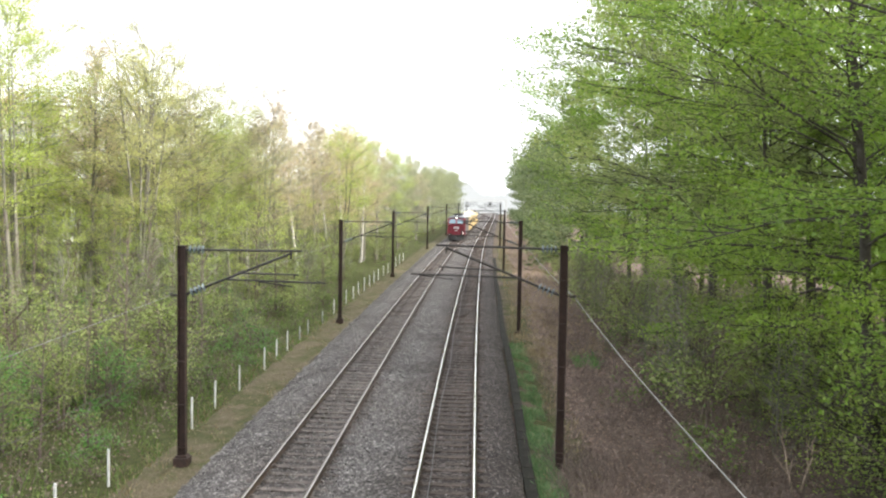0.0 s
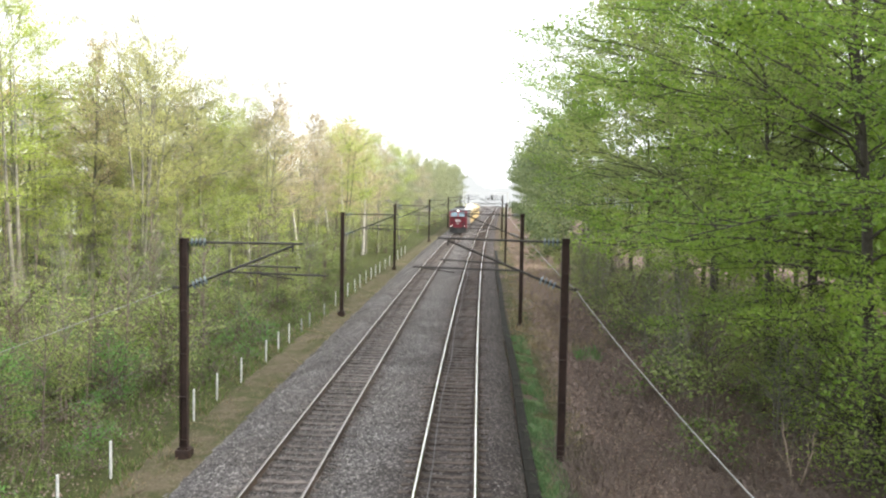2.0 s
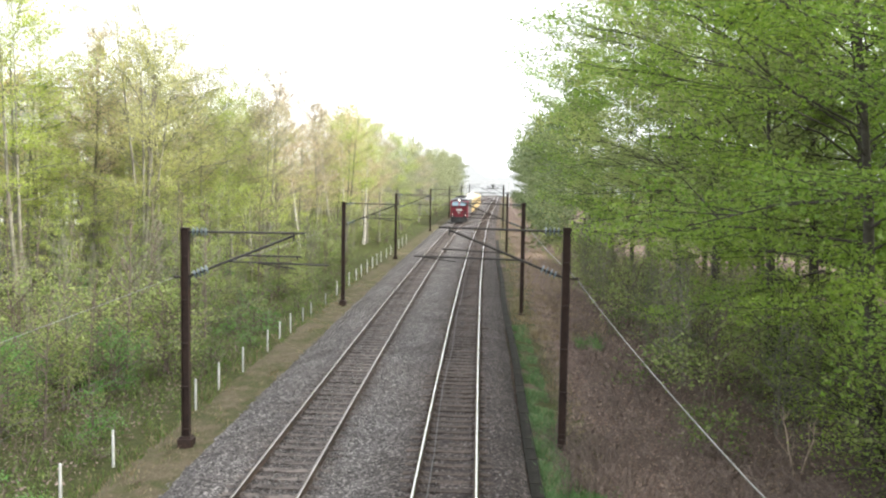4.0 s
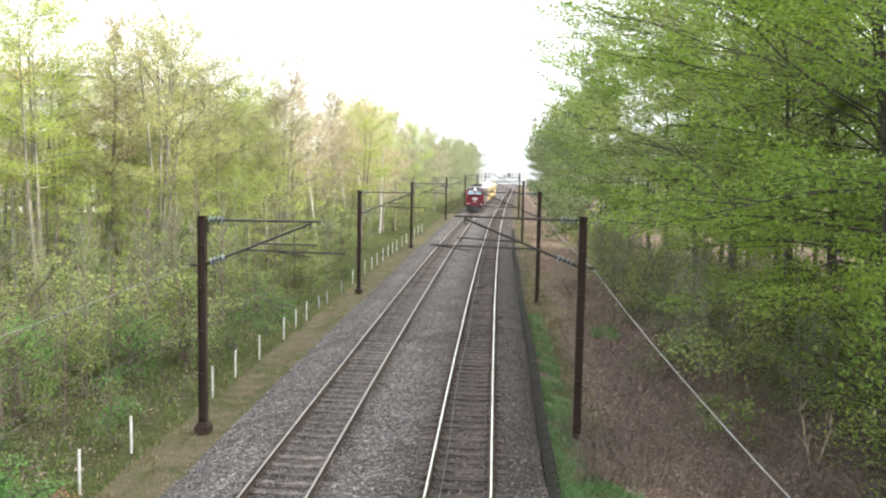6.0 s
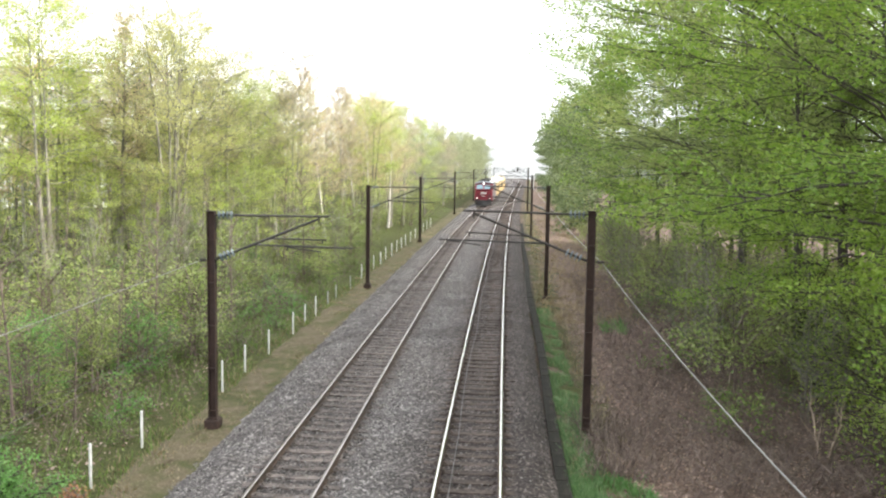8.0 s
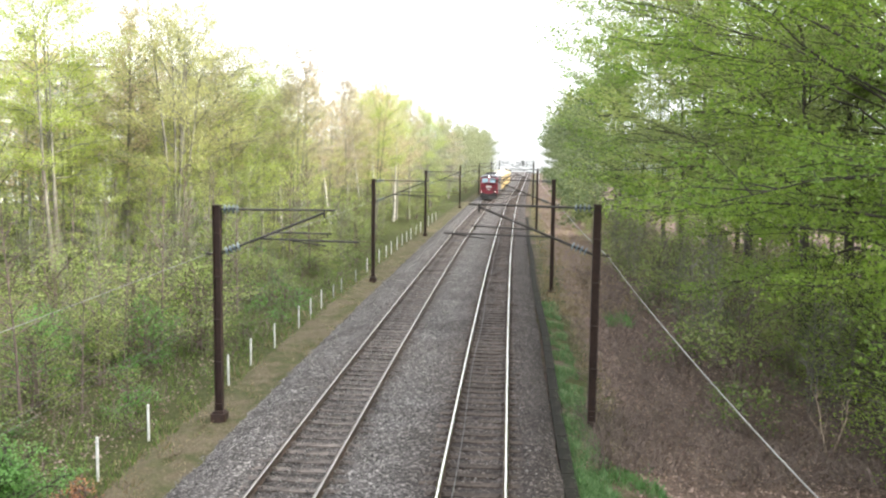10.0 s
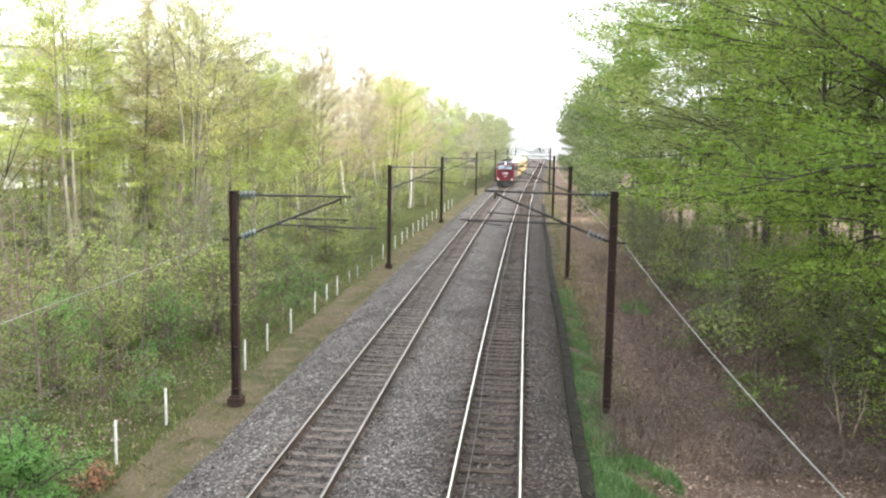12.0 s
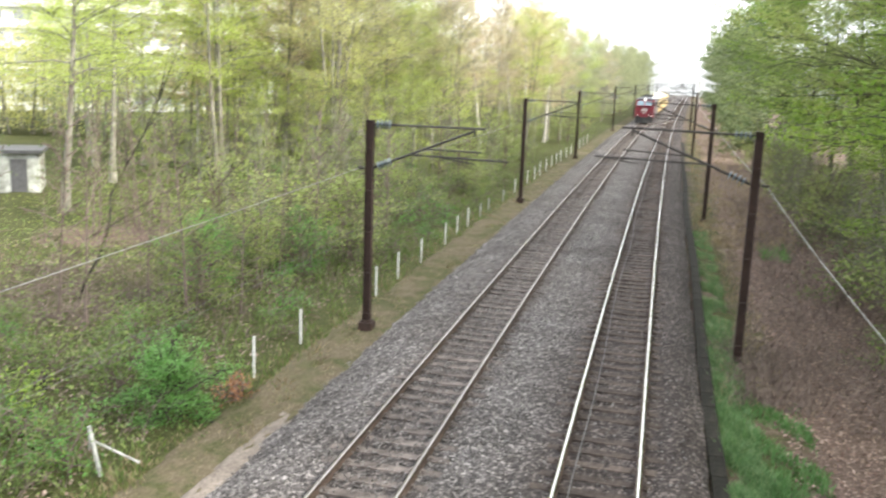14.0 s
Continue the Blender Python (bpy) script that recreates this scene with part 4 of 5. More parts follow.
dead_stem(pose(9.6, 23.9, LAND + 0.1, 0, 0, 15), 1.6, 0.3, "pale dead branch on the bank", 304, 0.035, M_PALE_TWIG)


def scatter(name, n, u0, u1, y0, y1, leaf, material, label, category, seed, z=(0.0, 0.3), flat=0.6, rise=1.0, clump=0.0):
    rng = np.random.default_rng(seed)
    k = rng.uniform(0, 1, n)
    y = y0 + (y1 - y0) * k ** 1.5
    u = rng.uniform(u0, u1, n)
    h = rng.uniform(*z, n)
    if clump:
        d = np.sin(u * 1.3 + 2.1 * np.sin(y * 0.5)) * np.cos(y * 0.8 + u * 0.6) + 0.5 * np.sin(u * 3.1 - y * 2.2)
        keep = d > rng.uniform(-clump, clump, n) - 0.25
        y, u, h, d = y[keep], u[keep], h[keep], d[keep]
        h = h * np.clip(0.5 + d, 0.1, 1.5)
    c = np.stack([line_x(y) + u, y, land_height(u, y) + h + 0.02], -1)
    V, F = leaf_quads(rng, c, *leaf, flat=flat, rise=rise)
    return tagged(arrays(name, V, F, material), label, category, kind="stuff")


def blades(name, n, u0, u1, y0, y1, tall, material, label, seed):
    """Upright grass blades: bent slips."""
    rng = np.random.default_rng(seed)
    y = y0 + (y1 - y0) * rng.uniform(0, 1, n) ** 1.6
    u = rng.uniform(u0, u1, n)
    d = np.sin(u * 2.3 + 1.7 * np.sin(y * 0.9)) * np.cos(y * 1.1) + 0.6 * np.sin(u * 5 + y * 2.7)
    keep = d > rng.uniform(-1.2, 0.9, n)
    u, y, d = u[keep], y[keep], d[keep]
    n = len(u)
    base = np.stack([line_x(y) + u, y, land_height(u, y) - 0.01], -1)
    h = tall * rng.uniform(0.4, 1.2, (n, 1)) * np.clip(0.7 + 0.3 * d, 0.4, 1.3)[:, None]
    a = rng.uniform(0, 6.28, n)
    side = np.stack([np.cos(a), np.sin(a), np.zeros(n)], -1) * rng.uniform(0.008, 0.02, (n, 1))
    tip = base + np.concatenate([rng.normal(0, 0.45, (n, 2)) * h, h], 1)
    midp = (base + tip) / 2 + np.concatenate([np.zeros((n, 2)), h * 0.12], 1)
    V = np.stack([base - side, base + side, midp + side * 0.8, midp - side * 0.8, tip], 1).reshape(-1, 3)
    i = np.arange(n)[:, None] * 5
    F = np.concatenate([i + np.array([[0, 1, 2]]), i + np.array([[0, 2, 3]]), i + np.array([[3, 2, 4]])])
    return tagged(arrays(name, V, F, material), label, "grass", kind="stuff")


scatter("herb_layer", 46000, -26, -9.0, 10, 150, (0.1, 0.065), M_LEAF_SHRUB, "low green plants covering the forest floor", "undergrowth", 41, (0.0, 0.55), clump=0.8)
scatter("herb_layer", 26000, -34, -13.0, 20, 90, (0.12, 0.08), M_LEAF_UNDER, "fresh green plants carpeting the open forest floor", "undergrowth", 48, (0.0, 0.4), clump=0.9)
scatter("fallen_leaves", 30000, 3.8, 11.0, 8, 60, (0.09, 0.065), M_LITTER, "brown fallen leaves on the bank", "leaf litter", 42, (0.0, 0.05), 0.45)
scatter("fallen_leaves", 16000, -26, -9.4, 8, 50, (0.1, 0.07), M_LITTER, "brown fallen leaves among the plants", "leaf litter", 43, (0.0, 0.08), 0.5)
blades("grass_verge", 22000, 2.5, 3.3, 16, 48, 0.26, M_GRASS_PALE, "thin blue-green grass along the cable duct", 44)
blades("grass_tuft", 20000, 2.5, 4.5, 8, 22.5, 0.27, M_GRASS, "lush green grass on the bank", 45)
blades("grass_tuft", 500, 5.4, 6.6, 41.5, 44, 0.7, M_GRASS, "tall tuft of green leaves on the bank", 55)
blades("dry_grass", 5000, 2.6, 4.4, 22, 60, 0.24, M_DRY, "dry pale grass beside the duct", 56)
blades("dry_grass", 17000, -9.3, -6.95, 6, 80, 0.2, M_DRY, "dry straw-coloured grass along the path", 46)
blades("moss_grass", 12000, -9.3, -7.2, 6, 80, 0.14, M_LEAF_SHRUB, "short olive grass in the trodden path", 57)
blades("dry_grass", 15000, 2.9, 7.5, 44, 170, 0.36, M_DRY, "dry pale grass on the verge", 49)
blades("rough_grass", 8000, -12.5, -8.4, 6, 70, 0.4, M_LEAF_SHRUB, "rough green grass round the white posts", 47)


def brush(name, n, u0, u1, y0, y1, long, seed, label, high=0.5):
    """Tangled dead stems."""
    rng = np.random.default_rng(seed)
    paths = []
    for _ in range(n):
        y, u = y0 + (y1 - y0) * rng.uniform() ** 1.4, rng.uniform(u0, u1)
        p = np.array([float(line_x(y)) + u, y, float(land_height(np.array(u), np.array(y)))])
        a, l = rng.uniform(0, 6.28), long * rng.uniform(0.4, 1.3)
        q = p + np.array([math.cos(a) * l * 0.4, math.sin(a) * l * 0.4, rng.uniform(0.15, 1.0) * high])
        r = p + np.array([math.cos(a) * l, math.sin(a) * l, rng.uniform(0.0, 1.0) * high])
        paths.append((np.array([p, q, r]), np.array([0.012, 0.009, 0.004])))
    V, F = tubes(paths, 3)
    return tagged(arrays(name, V, F, M_TWIG), label, "brushwood", kind="stuff")


brush("dead_brush", 4200, 5.0, 13.0, 21, 62, 1.0, 51, "tangle of dead brown stems on the bank", 0.75)
brush("dead_brush", 500, 3.4, 6.0, 24, 50, 0.7, 58, "low dead stems at the edge of the bank", 0.35)
brush("dead_brush", 520, 3.0, 4.9, 22, 27.5, 0.7, 52, "dead brown stems round the mast foot", 0.6)
brush("brash_pile", 1100, -22.5, -15.0, 22.5, 30.0, 1.0, 54, "pile of pale cut brash on the ground", 0.35)
brush("dead_brush", 1700, -24, -9.6, 13, 70, 1.1, 53, "dead brown stems among the plants", 0.9)


# ---------------------------------------------------------------- train on the left track
M_RED = worn("red_paint", (0.17, 0.01, 0.024), (0.24, 0.016, 0.034), 3.0, 0.4, bump=0.02, stain=0.25, stain_scale=0.7)
M_GREY = worn("dark_grey_paint", (0.07, 0.072, 0.078), (0.12, 0.12, 0.128), 3.0, 0.5, bump=0.02, stain=0.3)
M_ROOF = worn("light_grey_roof", (0.36, 0.37, 0.39), (0.5, 0.51, 0.53), 2.0, 0.5, bump=0.02, stain=0.35)
M_BLACK = worn("sooty_black", (0.012, 0.012, 0.013), (0.04, 0.038, 0.036), 6.0, 0.7, bump=0.1)
M_YELLOW = worn("yellow_paint", (0.56, 0.39, 0.14), (0.66, 0.48, 0.2), 2.5, 0.5, bump=0.02, stain=0.3)
M_CREAM = worn("cream_roof", (0.52, 0.46, 0.31), (0.62, 0.56, 0.41), 2.0, 0.6, bump=0.02, stain=0.25)
M_WHITE = worn("white_paint", (0.72, 0.72, 0.7), (0.82, 0.82, 0.8), 4.0, 0.5, bump=0.0, stain=0.15)
M_GLASS, _nt, _p = shader("cab_glass")
_p.inputs["Base Color"].default_value = (0.2, 0.26, 0.29, 1)
_p.inputs["Roughness"].default_value, _p.inputs["Metallic"].default_value = 0.08, 0.6
M_LAMP, _nt, _p = shader("lit_headlamp")
_p.inputs["Emission Color"].default_value, _p.inputs["Emission Strength"].default_value = (1, 0.95, 0.82, 1), 2.5


def hull(bm, sections):
    """Skin a row of equal sections, and close both ends."""
    rings = [[bm.verts.new(c) for c in s] for s in sections]
    n = len(rings[0])
    for a, b in zip(rings[:-1], rings[1:]):
        for i in range(n):
            bm.faces.new((a[i], a[(i + 1) % n], b[(i + 1) % n], b[i]))
    bm.faces.new(rings[0][::-1])
    bm.faces.new(rings[-1])
    bmesh.ops.recalc_face_normals(bm, faces=bm.faces)


def bogie(parent, y, wheels, spread_y):
    bm = bmesh.new()
    for s in (-1, 1):
        box(bm, s * 1.05, y, 0.55, 0.14, spread_y * 2 + 1.0, 0.32, bevel=0.04)
    box(bm, 0, y, 0.6, 2.0, 0.6, 0.25)
    b = part("bogie", bm, M_BLACK, parent)
    for k in np.linspace(-spread_y, spread_y, wheels):
        bm = bmesh.new()
        for s in (-0.75, 0.75):
            rod(bm, (s - 0.06, y + k, 0.47), (s + 0.06, y + k, 0.47), 0.47, sides=24)
        rod(bm, (-0.8, y + k, 0.47), (0.8, y + k, 0.47), 0.08)
        part("wheelset", bm, M_BLACK, b)


def locomotive(m):
    t = thing("diesel_locomotive", m, "red and dark grey diesel locomotive with lit headlamps", "locomotive")
    W = 1.5
    bm = bmesh.new()

    def ring(y, w, z0, z1, r):
        return [(-w, y, z0), (-w, y, z1 - 0.75 * r), (-w * 0.9, y + 0.0, z1 - 0.3 * r), (-w * 0.55, y, z1 - 0.05 * r), (0, y, z1), (w * 0.55, y, z1 - 0.05 * r), (w * 0.9, y, z1 - 0.3 * r), (w, y, z1 - 0.75 * r), (w, y, z0)]
    hull(bm, [ring(2.4, W, 1.05, 4.05, 0.9), ring(18.6, W, 1.05, 4.05, 0.9)])
    body = part("body", bm, M_GREY, t)
    bm = bmesh.new()
    sec = []
    for y, w, z0, z1 in ((0.0, 1.36, 1.0, 2.75), (0.12, 1.44, 1.0, 2.82), (0.5, 1.5, 1.0, 3.62), (0.75, 1.5, 1.0, 3.85), (2.4, 1.5, 1.0, 4.03)):
        sec.append([(-w, y + 0.22 if y < 0.4 else y, z0), (-w, y + 0.22 if y < 0.4 else y, z1 - 0.15), (-w * 0.55, y, z1), (0, y - 0.06, z1 + 0.02), (w * 0.55, y, z1), (w, y + 0.22 if y < 0.4 else y, z1 - 0.15), (w, y + 0.22 if y < 0.4 else y, z0)])
    hull(bm, sec)
    cab = part("cab", bm, M_RED, t, "red painted cab front")
    bm = bmesh.new()
    hull(bm, [[(-1.42, 0.62, 3.74), (-0.9, 0.42, 3.86), (0, 0.36, 3.92), (0.9, 0.42, 3.86), (1.42, 0.62, 3.74), (1.46, 0.9, 3.92), (0, 0.8, 4.12), (-1.46, 0.9, 3.92)],
              [(-1.42, 2.4, 3.9), (-0.9, 2.4, 4.12), (0, 2.4, 4.18), (0.9, 2.4, 4.12), (1.42, 2.4, 3.9), (1.4, 2.42, 3.92), (0, 2.42, 4.14), (-1.4, 2.42, 3.92)]])
    part("visor", bm, M_GREY, cab)
    bm = bmesh.new()
    hull(bm, [[(-1.38, y, 3.86), (-0.85, y, 4.08), (0, y, 4.16), (0.85, y, 4.08), (1.38, y, 3.86), (1.3, y, 3.8), (-1.3, y, 3.8)] for y in (2.0, 18.6)])
    part("roof", bm, M_ROOF, t, "light grey curved roof")
    for y0, l in ((5.2, 2.4), (12.5, 3.0)):
        bm = bmesh.new()
        box(bm, 0, y0 + l / 2, 4.22, 1.5, l, 0.3, bevel=0.08)
        rod(bm, (0, y0 + l * 0.3, 4.37), (0, y0 + l * 0.3, 4.41), 0.5, sides=20)
        part("roof_vent", bm, M_BLACK, t)
    for s in (-1, 1):
        bm = bmesh.new()
        a, b = 0.13 * s, 1.2 * s
        vs = [bm.verts.new(c) for c in ((a, 0.02, 2.86), (b, 0.16, 2.86), (b * 0.94, 0.46, 3.52), (a, 0.36, 3.6))]
        f = bm.faces.new(vs if s > 0 else vs[::-1])
        bmesh.ops.recalc_face_normals(bm, faces=[f])
        r = bmesh.ops.extrude_face_region(bm, geom=[f])
        bmesh.ops.translate(bm, vec=(0, -0.1, 0.03), verts=[v for v in r["geom"] if isinstance(v, bmesh.types.BMVert)])
        bmesh.ops.recalc_face_normals(bm, faces=bm.faces)
        part("windscreen", bm, M_GLASS, cab)
        for nm, x, z, r0, mt in (("headlamp", 1.08 * s, 1.22, 0.1, M_LAMP), ("marker_lamp", 0.98 * s, 1.86, 0.12, M_BLACK)):
            bm = bmesh.new()
            rod(bm, (x, -0.02, z), (x, 0.25, z), r0, sides=16)
            part(nm, bm, mt, cab)
        bm = bmesh.new()
        rod(bm, (0.98 * s, -0.6, 1.0), (0.98 * s, 0.2, 1.0), 0.12, sides=14)
        rod(bm, (0.98 * s, -0.68, 1.0), (0.98 * s, -0.6, 1.0), 0.3, sides=18)
        part("buffer", bm, M_BLACK, t)
        bm = bmesh.new()
        box(bm, 1.5 * s, 1.3, 3.0, 0.03, 0.7, 0.7, bevel=0.01)
        part("side_window", bm, M_GLASS, cab)
        for y in (6, 8.2, 10.4, 13.5, 15.6):
            bm = bmesh.new()
            box(bm, 1.5 * s, y, 2.9, 0.03, 1.1, 0.8, bevel=0.01)
            part("side_grille", bm, M_BLACK, body)
    bm = bmesh.new()
    rod(bm, (0, 0.2, 3.82), (0, 0.5, 3.82), 0.11, sides=16)
    part("top_lamp", bm, M_LAMP, cab)
    bm = bmesh.new()
    for x in (-0.32, 0.0, 0.32):
        box(bm, x, -0.06, 2.2, 0.24, 0.06, 0.34, bevel=0.02)
    part("emblem", bm, M_WHITE, cab, "white block emblem")
    bm = bmesh.new()
    box(bm, 0, -0.06, 1.72, 0.46, 0.05, 0.13)
    part("number_bar", bm, M_WHITE, cab)
    bm = bmesh.new()
    box(bm, 0, 0.05, 0.85, 2.75, 0.3, 0.36, bevel=0.05)
    hull(bm, [[(-1.35, -0.15, 0.2), (-1.35, 0.2, 0.2), (-1.35, 0.2, 0.75), (-1.35, 0.05, 0.75)], [(0, -0.6, 0.12), (0, 0.2, 0.12), (0, 0.2, 0.75), (0, -0.3, 0.75)], [(1.35, -0.15, 0.2), (1.35, 0.2, 0.2), (1.35, 0.2, 0.75), (1.35, 0.05, 0.75)]])
    part("snow_plough", bm, M_BLACK, t)
    bm = bmesh.new()
    box(bm, 0, 9.5, 0.85, 2.6, 5.0, 0.7, bevel=0.1)
    part("fuel_tank", bm, M_BLACK, t)
    for x in (-0.7, 0.3):
        bm = bmesh.new()
        rod(bm, (x, 1.5, 4.2), (x, 1.0, 4.24), 0.06, 0.11)
        part("horn", bm, M_BLACK, cab)
    bogie(t, 4.2, 3, 1.9)
    bogie(t, 14.8, 3, 1.9)
    return t


def coach(m):
    t = thing("yellow_coach", m, "yellow railway coach with a pale cream roof", "railway coach", "coaches behind the locomotive")
    bm = bmesh.new()
    box(bm, 0, 10, 2.15, 2.9, 19.6, 2.3, bevel=0.06)
    body = part("body", bm, M_YELLOW, t)
    bm = bmesh.new()
    hull(bm, [[(-1.47, y, 3.2), (-1.4, y, 3.55), (-1.0, y, 3.88), (0, y, 4.05), (1.0, y, 3.88), (1.4, y, 3.55), (1.47, y, 3.2)] for y in (0.15, 19.85)])
    part("roof", bm, M_CREAM, t, "pale cream rounded roof")
    for s in (-1, 1):
        for y in np.arange(2.5, 18, 2.5):
            bm = bmesh.new()
            box(bm, 1.45 * s, y, 2.45, 0.04, 1.2, 0.8, bevel=0.01)
            part("window", bm, M_GLASS, body)
    bm = bmesh.new()
    box(bm, 0, 10, 0.85, 2.3, 8.0, 0.5, bevel=0.05)
    part("underframe", bm, M_BLACK, t)
    bogie(t, 3.0, 2, 1.25)
    bogie(t, 17.0, 2, 1.25)
    return t


TRAIN = 150.0
locomotive(on_line(LEFT_TRACK, TRAIN, 0))
for i in range(3):
    coach(on_line(LEFT_TRACK, TRAIN + 19.4 + 20.4 * i, 0))


# ---------------------------------------------------------------- far things
M_FACADE = worn("white_render", (0.74, 0.74, 0.72), (0.82, 0.82, 0.8), 1.0, 0.8, bump=0.05, stain=0.1)
M_PANE = worn("window_glass", (0.2, 0.22, 0.24), (0.32, 0.34, 0.36), 1.0, 0.1, bump=0.0)
M_SLATE = worn("dark_roofing", (0.05, 0.052, 0.056), (0.1, 0.1, 0.105), 4.0, 0.8, bump=0.2)
M_HUT = worn("patchy_hut_wall", (0.18, 0.19, 0.16), (0.6, 0.62, 0.58), 2.2, 0.85, bump=0.3, stain=0.4)


def apartment_block(m, length, storeys):
    t = thing("apartment_building", m, "white apartment block with rows of balconies behind the trees", "building")
    h = 2.9 * storeys
    bm = bmesh.new()
    box(bm, 0, 6, h / 2, length, 12, h)
    part("wall", bm, M_FACADE, t)
    bm = bmesh.new()
    box(bm, 0, 6, h + 0.15, length + 0.6, 12.6, 0.3)
    part("roof", bm, M_SLATE, t)
    for s in range(storeys):
        for x in np.arange(-length / 2 + 2, length / 2 - 1, 4.0):
            bm = bmesh.new()
            box(bm, x, -0.02, s * 2.9 + 1.75, 2.6, 0.1, 1.15)
            part("window", bm, M_PANE, t)
        bm = bmesh.new()
        box(bm, 0, -0.7, s * 2.9 + 0.55, length, 0.12, 1.0)
        box(bm, 0, -0.35, s * 2.9 + 0.1, length, 0.7, 0.14)
        part("balcony", bm, M_FACADE, t)


apartment_block(pose(-77.5, 122, LAND, 0, 0, 34), 50, 7)


def hut(m):
    t = thing("trackside_hut", m, "small hut with patchy pale walls and a flat dark roof", "hut")
    bm = bmesh.new()
    box(bm, 0, 0, 1.15, 3.4, 3.0, 2.3)
    part("wall", bm, M_HUT, t)
    bm = bmesh.new()
    box(bm, 0, 0, 2.4, 3.9, 3.5, 0.2, bevel=0.02)
    part("roof", bm, M_SLATE, t)
    bm = bmesh.new()
    box(bm, 0.6, -1.51, 1.0, 0.9, 0.06, 1.95)
    part("door", bm, M_SLATE, t)


hut(pose(-36.2, 46.6, LAND, 0, 0, 30))


def house(m):
    t = thing("house", m, "low grey house with a dark pitched roof among trees", "house")
    bm = bmesh.new()
    box(bm, 0, 0, 1.5, 11, 8, 3.0)
    part("wall", bm, M_HUT, t)
    bm = bmesh.new()
    hull(bm, [[(-6, -4.6, 3.0), (6, -4.6, 3.0), (6, 4.6, 3.0), (-6, 4.6, 3.0)], [(-3.2, -0.2, 6.8), (3.2, -0.2, 6.8), (3.2, 0.2, 6.8), (-3.2, 0.2, 6.8)]])
    part("roof", bm, M_SLATE, t)
    for x in (-3.2, 0, 3.2):
        bm = bmesh.new()
        box(bm, x, -4.0, 1.6, 1.3, 0.1, 1.2)
        part("window", bm, M_PANE, t)


house(on_line(-18.5, 200, LAND))


def gantry(y):
    t = thing("signal_gantry", on_line(0, y, LAND), "pale grey signal gantry spanning both tracks", "gantry")
    for u in (-8.2, 4.6):
        bm = bmesh.new()
        box(bm, u, 0, 3.6, 0.3, 0.3, 7.2, bevel=0.02)
        part("leg", bm, M_WHITE, t)
    bm = bmesh.new()
    for z in (6.7, 7.3):
        box(bm, -1.8, 0, z, 13.1, 0.1, 0.08)
    for x in np.arange(-8, 4.5, 1.0):
        rod(bm, (x, 0, 6.7), (x + 0.5, 0, 7.3), 0.03, sides=5)
        rod(bm, (x + 0.5, 0, 7.3), (x + 1.0, 0, 6.7), 0.03, sides=5)
    part("beam", bm, M_WHITE, t)
    for u in (-1.2,):
        bm = bmesh.new()
        box(bm, u + 1.2, -0.2, 6.0, 0.5, 0.2, 1.0, bevel=0.05)
        part("signal_head", bm, M_BLACK, t)


gantry(262)


def haze_sheet():
    """Haze as a pale glowing wood-shaped sheet, closing the view far down the line."""
    mt = bpy.data.materials.new("haze_glow")
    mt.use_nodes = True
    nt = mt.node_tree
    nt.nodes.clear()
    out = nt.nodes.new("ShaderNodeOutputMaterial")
    # the sheet gives off its own light, to look as pale as haze
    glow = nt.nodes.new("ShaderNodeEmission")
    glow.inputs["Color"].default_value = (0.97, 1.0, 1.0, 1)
    glow.inputs["Strength"].default_value = HAZE_STRENGTH
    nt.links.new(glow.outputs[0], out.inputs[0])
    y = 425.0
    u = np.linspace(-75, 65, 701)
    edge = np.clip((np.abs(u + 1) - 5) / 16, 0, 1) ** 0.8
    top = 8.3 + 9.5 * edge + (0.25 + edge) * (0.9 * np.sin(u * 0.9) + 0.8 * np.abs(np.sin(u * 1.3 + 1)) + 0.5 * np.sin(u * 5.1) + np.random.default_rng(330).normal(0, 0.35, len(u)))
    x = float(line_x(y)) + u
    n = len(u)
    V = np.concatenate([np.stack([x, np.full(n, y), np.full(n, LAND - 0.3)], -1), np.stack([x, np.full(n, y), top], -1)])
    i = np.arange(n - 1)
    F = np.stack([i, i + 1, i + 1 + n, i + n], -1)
    tagged(arrays("backdrop", V, F, mt), "pale glowing wood-shaped sheet standing in for far haze", "backdrop", kind="structure")


HAZE_STRENGTH = 0.46
haze_sheet()


# ---------------------------------------------------------------- pieces of the tracks, last
rng = np.random.default_rng(71)
for t, off, material in ((track_right, 0.0, M_SLEEPER_DARK), (track_left, LEFT_TRACK, M_SLEEPER)):
    sleeper_shape = sleeper_mesh(material)
    for i in range(170):
        y = 8.0 + 0.63 * i
        ob = new("sleeper", sleeper_shape)
        ob.parent = t
        ob.matrix_basis = on_line(off + rng.normal(0, 0.015), y, -0.24 + rng.normal(0, 0.008), rng.normal(0, 0.5))


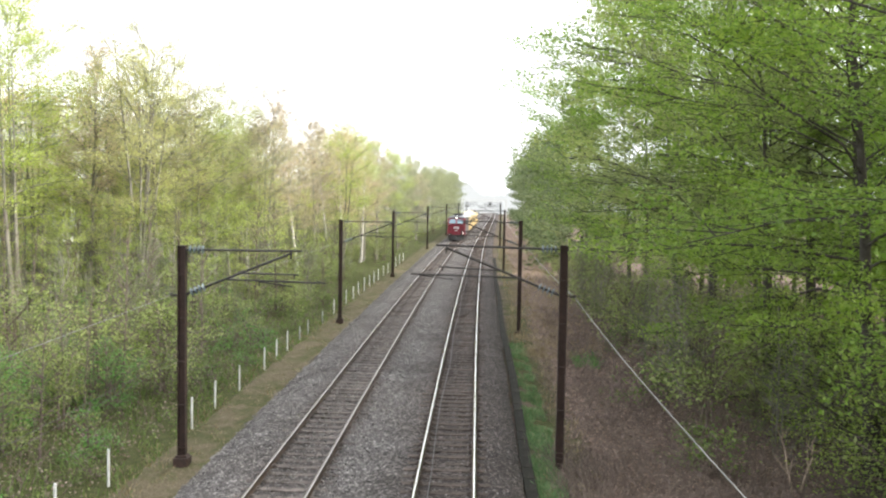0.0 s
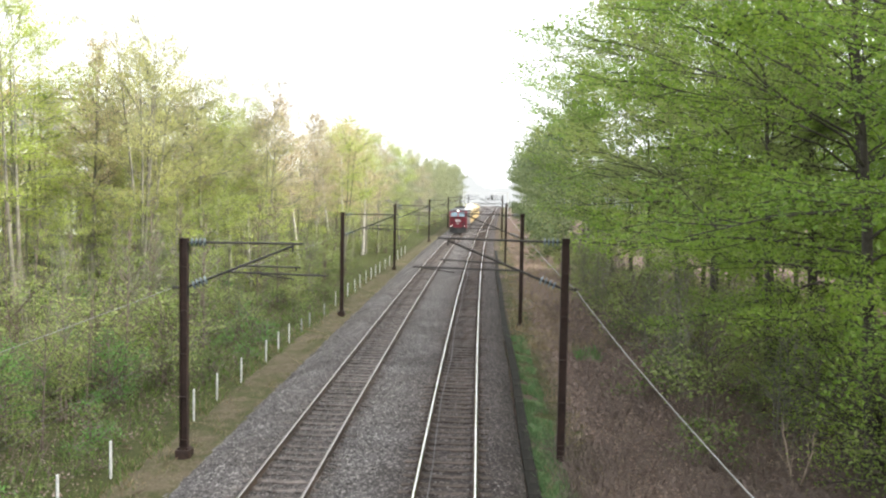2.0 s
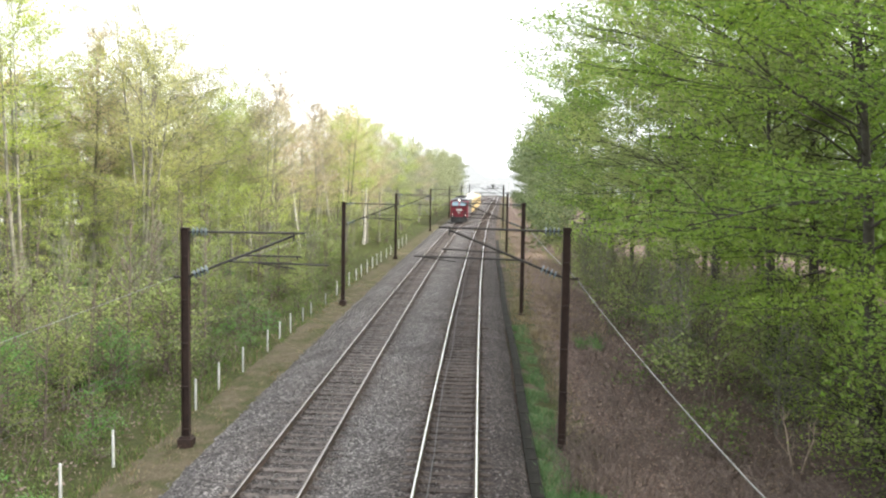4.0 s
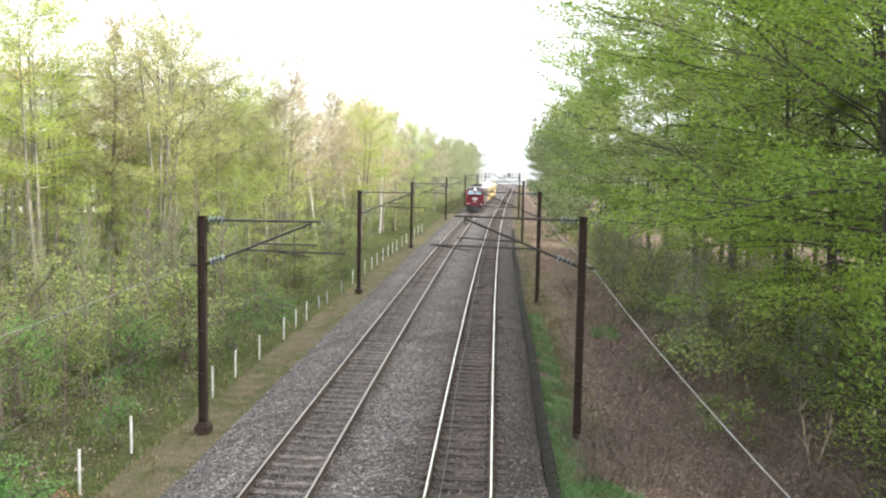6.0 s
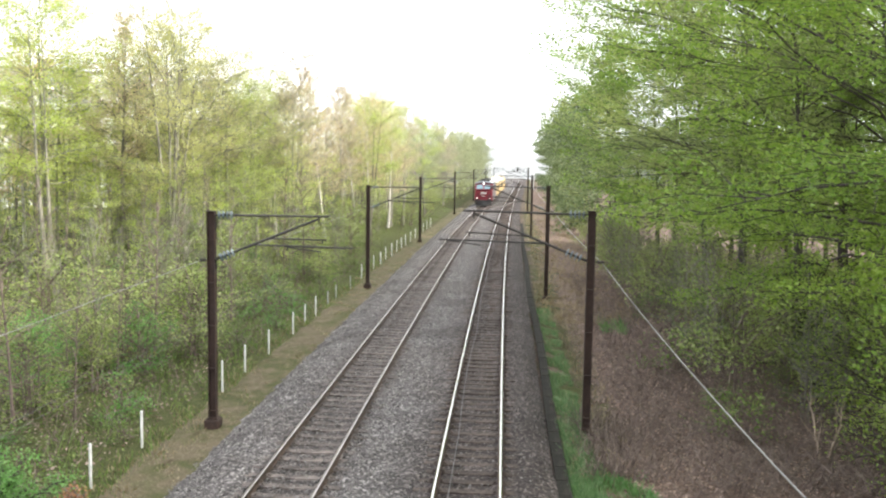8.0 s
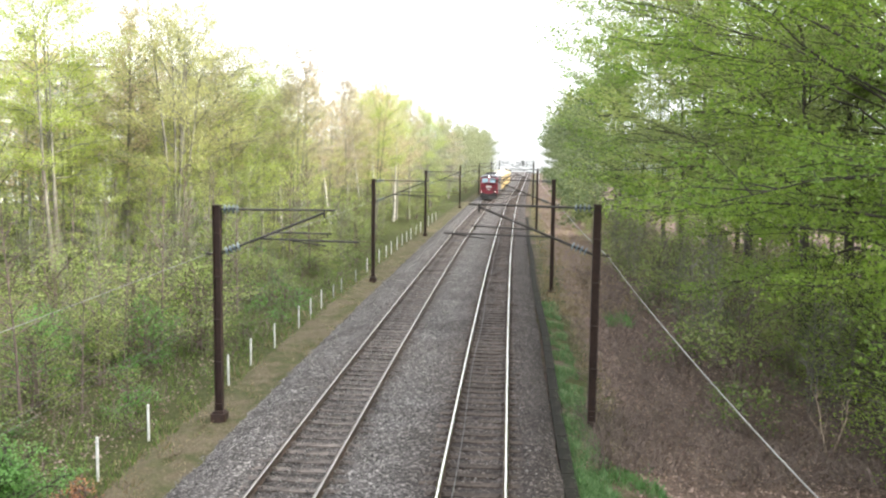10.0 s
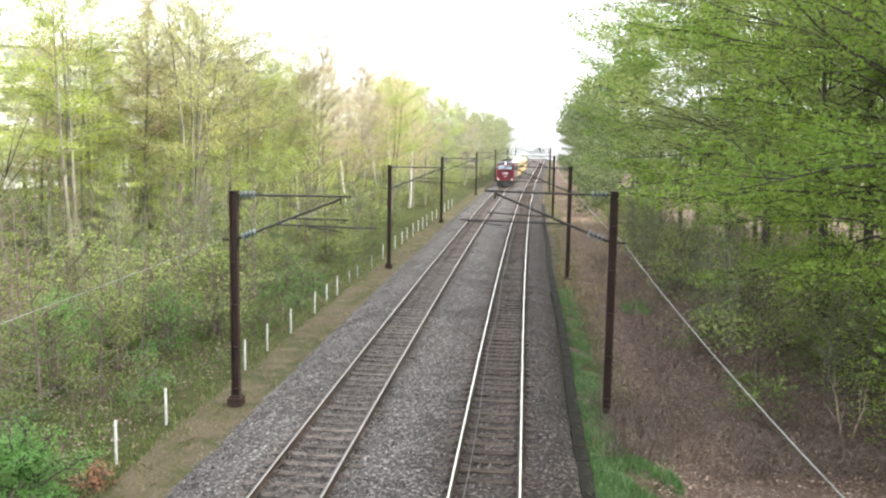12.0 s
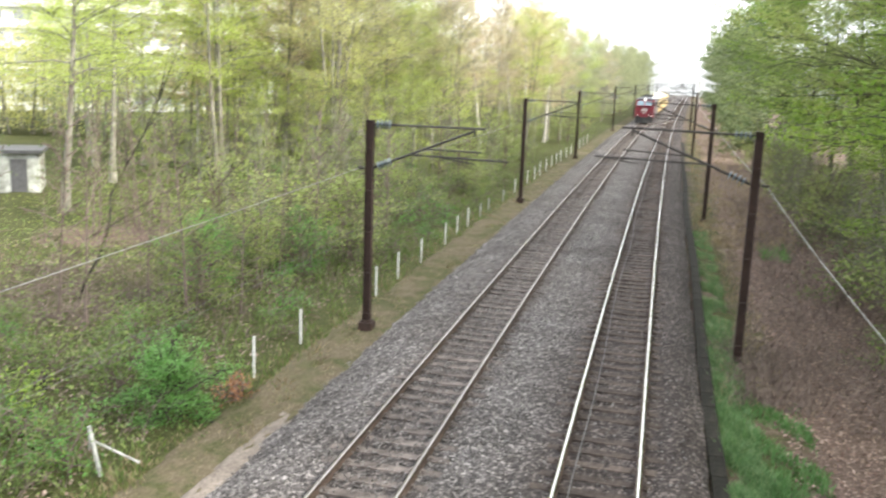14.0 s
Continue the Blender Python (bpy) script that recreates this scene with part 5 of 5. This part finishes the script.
def far_sleepers(t, off, material):
    corner = np.array([(sx * 1.25, sy * 0.125, sz) for sz in (-0.08, 0.08) for sy in (-1, 1) for sx in (-1, 1)])
    faces = np.array([(4, 5, 7, 6), (0, 1, 5, 4), (2, 6, 7, 3), (0, 4, 6, 2), (1, 3, 7, 5)])
    V, F = [], []
    for i, y in enumerate(list(np.arange(-24, 7.8, 0.63)) + list(np.arange(8.0 + 0.63 * 170, 330, 0.63))):
        a = radians(line_yaw(y))
        c = corner.copy()
        x = c[:, 0] * math.cos(a) - c[:, 1] * math.sin(a)
        z = c[:, 0] * math.sin(a) + c[:, 1] * math.cos(a)
        V.append(np.stack([x + float(line_x(y)) + off, z + y, c[:, 2] - 0.24], -1))
        F.append(faces + 8 * i)
    tagged(arrays("sleeper_run", np.concatenate(V), np.concatenate(F), material, t), kind="stuff")


far_sleepers(track_right, 0.0, M_SLEEPER_DARK)
far_sleepers(track_left, LEFT_TRACK, M_SLEEPER)


def cable_duct():
    t = thing("cable_duct", Matrix.Identity(4), "dark concrete cable duct with lids beside the ballast", "cable duct", kind="structure")
    bm = bmesh.new()
    box(bm, 0, 0, 0, 0.33, 0.985, 0.07, bevel=0.012)
    me = bpy.data.meshes.new("lid")
    bm.to_mesh(me)
    bm.free()
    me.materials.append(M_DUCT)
    rng = np.random.default_rng(72)
    for i in range(110):
        y = 6.0 + i
        ob = new("lid", me)
        ob.parent = t
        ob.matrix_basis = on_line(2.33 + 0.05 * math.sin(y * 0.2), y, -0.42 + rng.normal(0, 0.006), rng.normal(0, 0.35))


cable_duct()


def loose_stones(n, seed):
    rng = np.random.default_rng(seed)
    y = 10 + 46 * rng.uniform(0, 1, n) ** 1.7
    u = rng.uniform(-7.15, 2.05, n)
    keep = (u < -1.8) | (rng.uniform(0, 1, n) < 0.2)
    y, u = y[keep], u[keep]
    n = len(u)
    z = np.where(u < -6.1, BED + 0.05 - (-6.1 - u) * 0.36, np.where(u > 1.6, BED + 0.05 - (u - 1.6) * 0.42, BED + 0.05 * np.clip((np.minimum(np.abs(u), np.abs(u - LEFT_TRACK)) - 0.9) / 0.3, 0, 1)))
    z = np.where((np.abs(u - LEFT_TRACK) < 1.25) & (rng.uniform(0, 1, n) < 0.5), -0.155, z)
    s = rng.uniform(0.016, 0.042, n)
    o = np.array([(1, 0, 0), (-1, 0, 0), (0, 1, 0), (0, -1, 0), (0, 0, 1), (0, 0, -1)], dtype=float)
    f = np.array([(0, 2, 4), (2, 1, 4), (1, 3, 4), (3, 0, 4), (2, 0, 5), (1, 2, 5), (3, 1, 5), (0, 3, 5)])
    q = rng.uniform(0.6, 1.25, (n, 6, 1)) * o[None]
    a = rng.uniform(0, 6.28, n)
    c, w = np.cos(a)[:, None], np.sin(a)[:, None]
    q = np.stack([q[:, :, 0] * c - q[:, :, 1] * w, q[:, :, 0] * w + q[:, :, 1] * c, q[:, :, 2] * 0.8], -1)
    V = q * s[:, None, None] + np.stack([line_x(y) + u, y, z + 0.012], -1)[:, None]
    F = (np.arange(n) * 6)[:, None, None] + f[None]
    tagged(arrays("loose_stones", V.reshape(-1, 3), F.reshape(-1, 3), M_STONES), "loose grey stones lying on the ballast", "stones", kind="stuff")


M_STONES = leafy("stone_tints", (0.05, 0.046, 0.044), (0.11, 0.103, 0.099), (0.27, 0.255, 0.245), 0.0)
loose_stones(30000, 73)
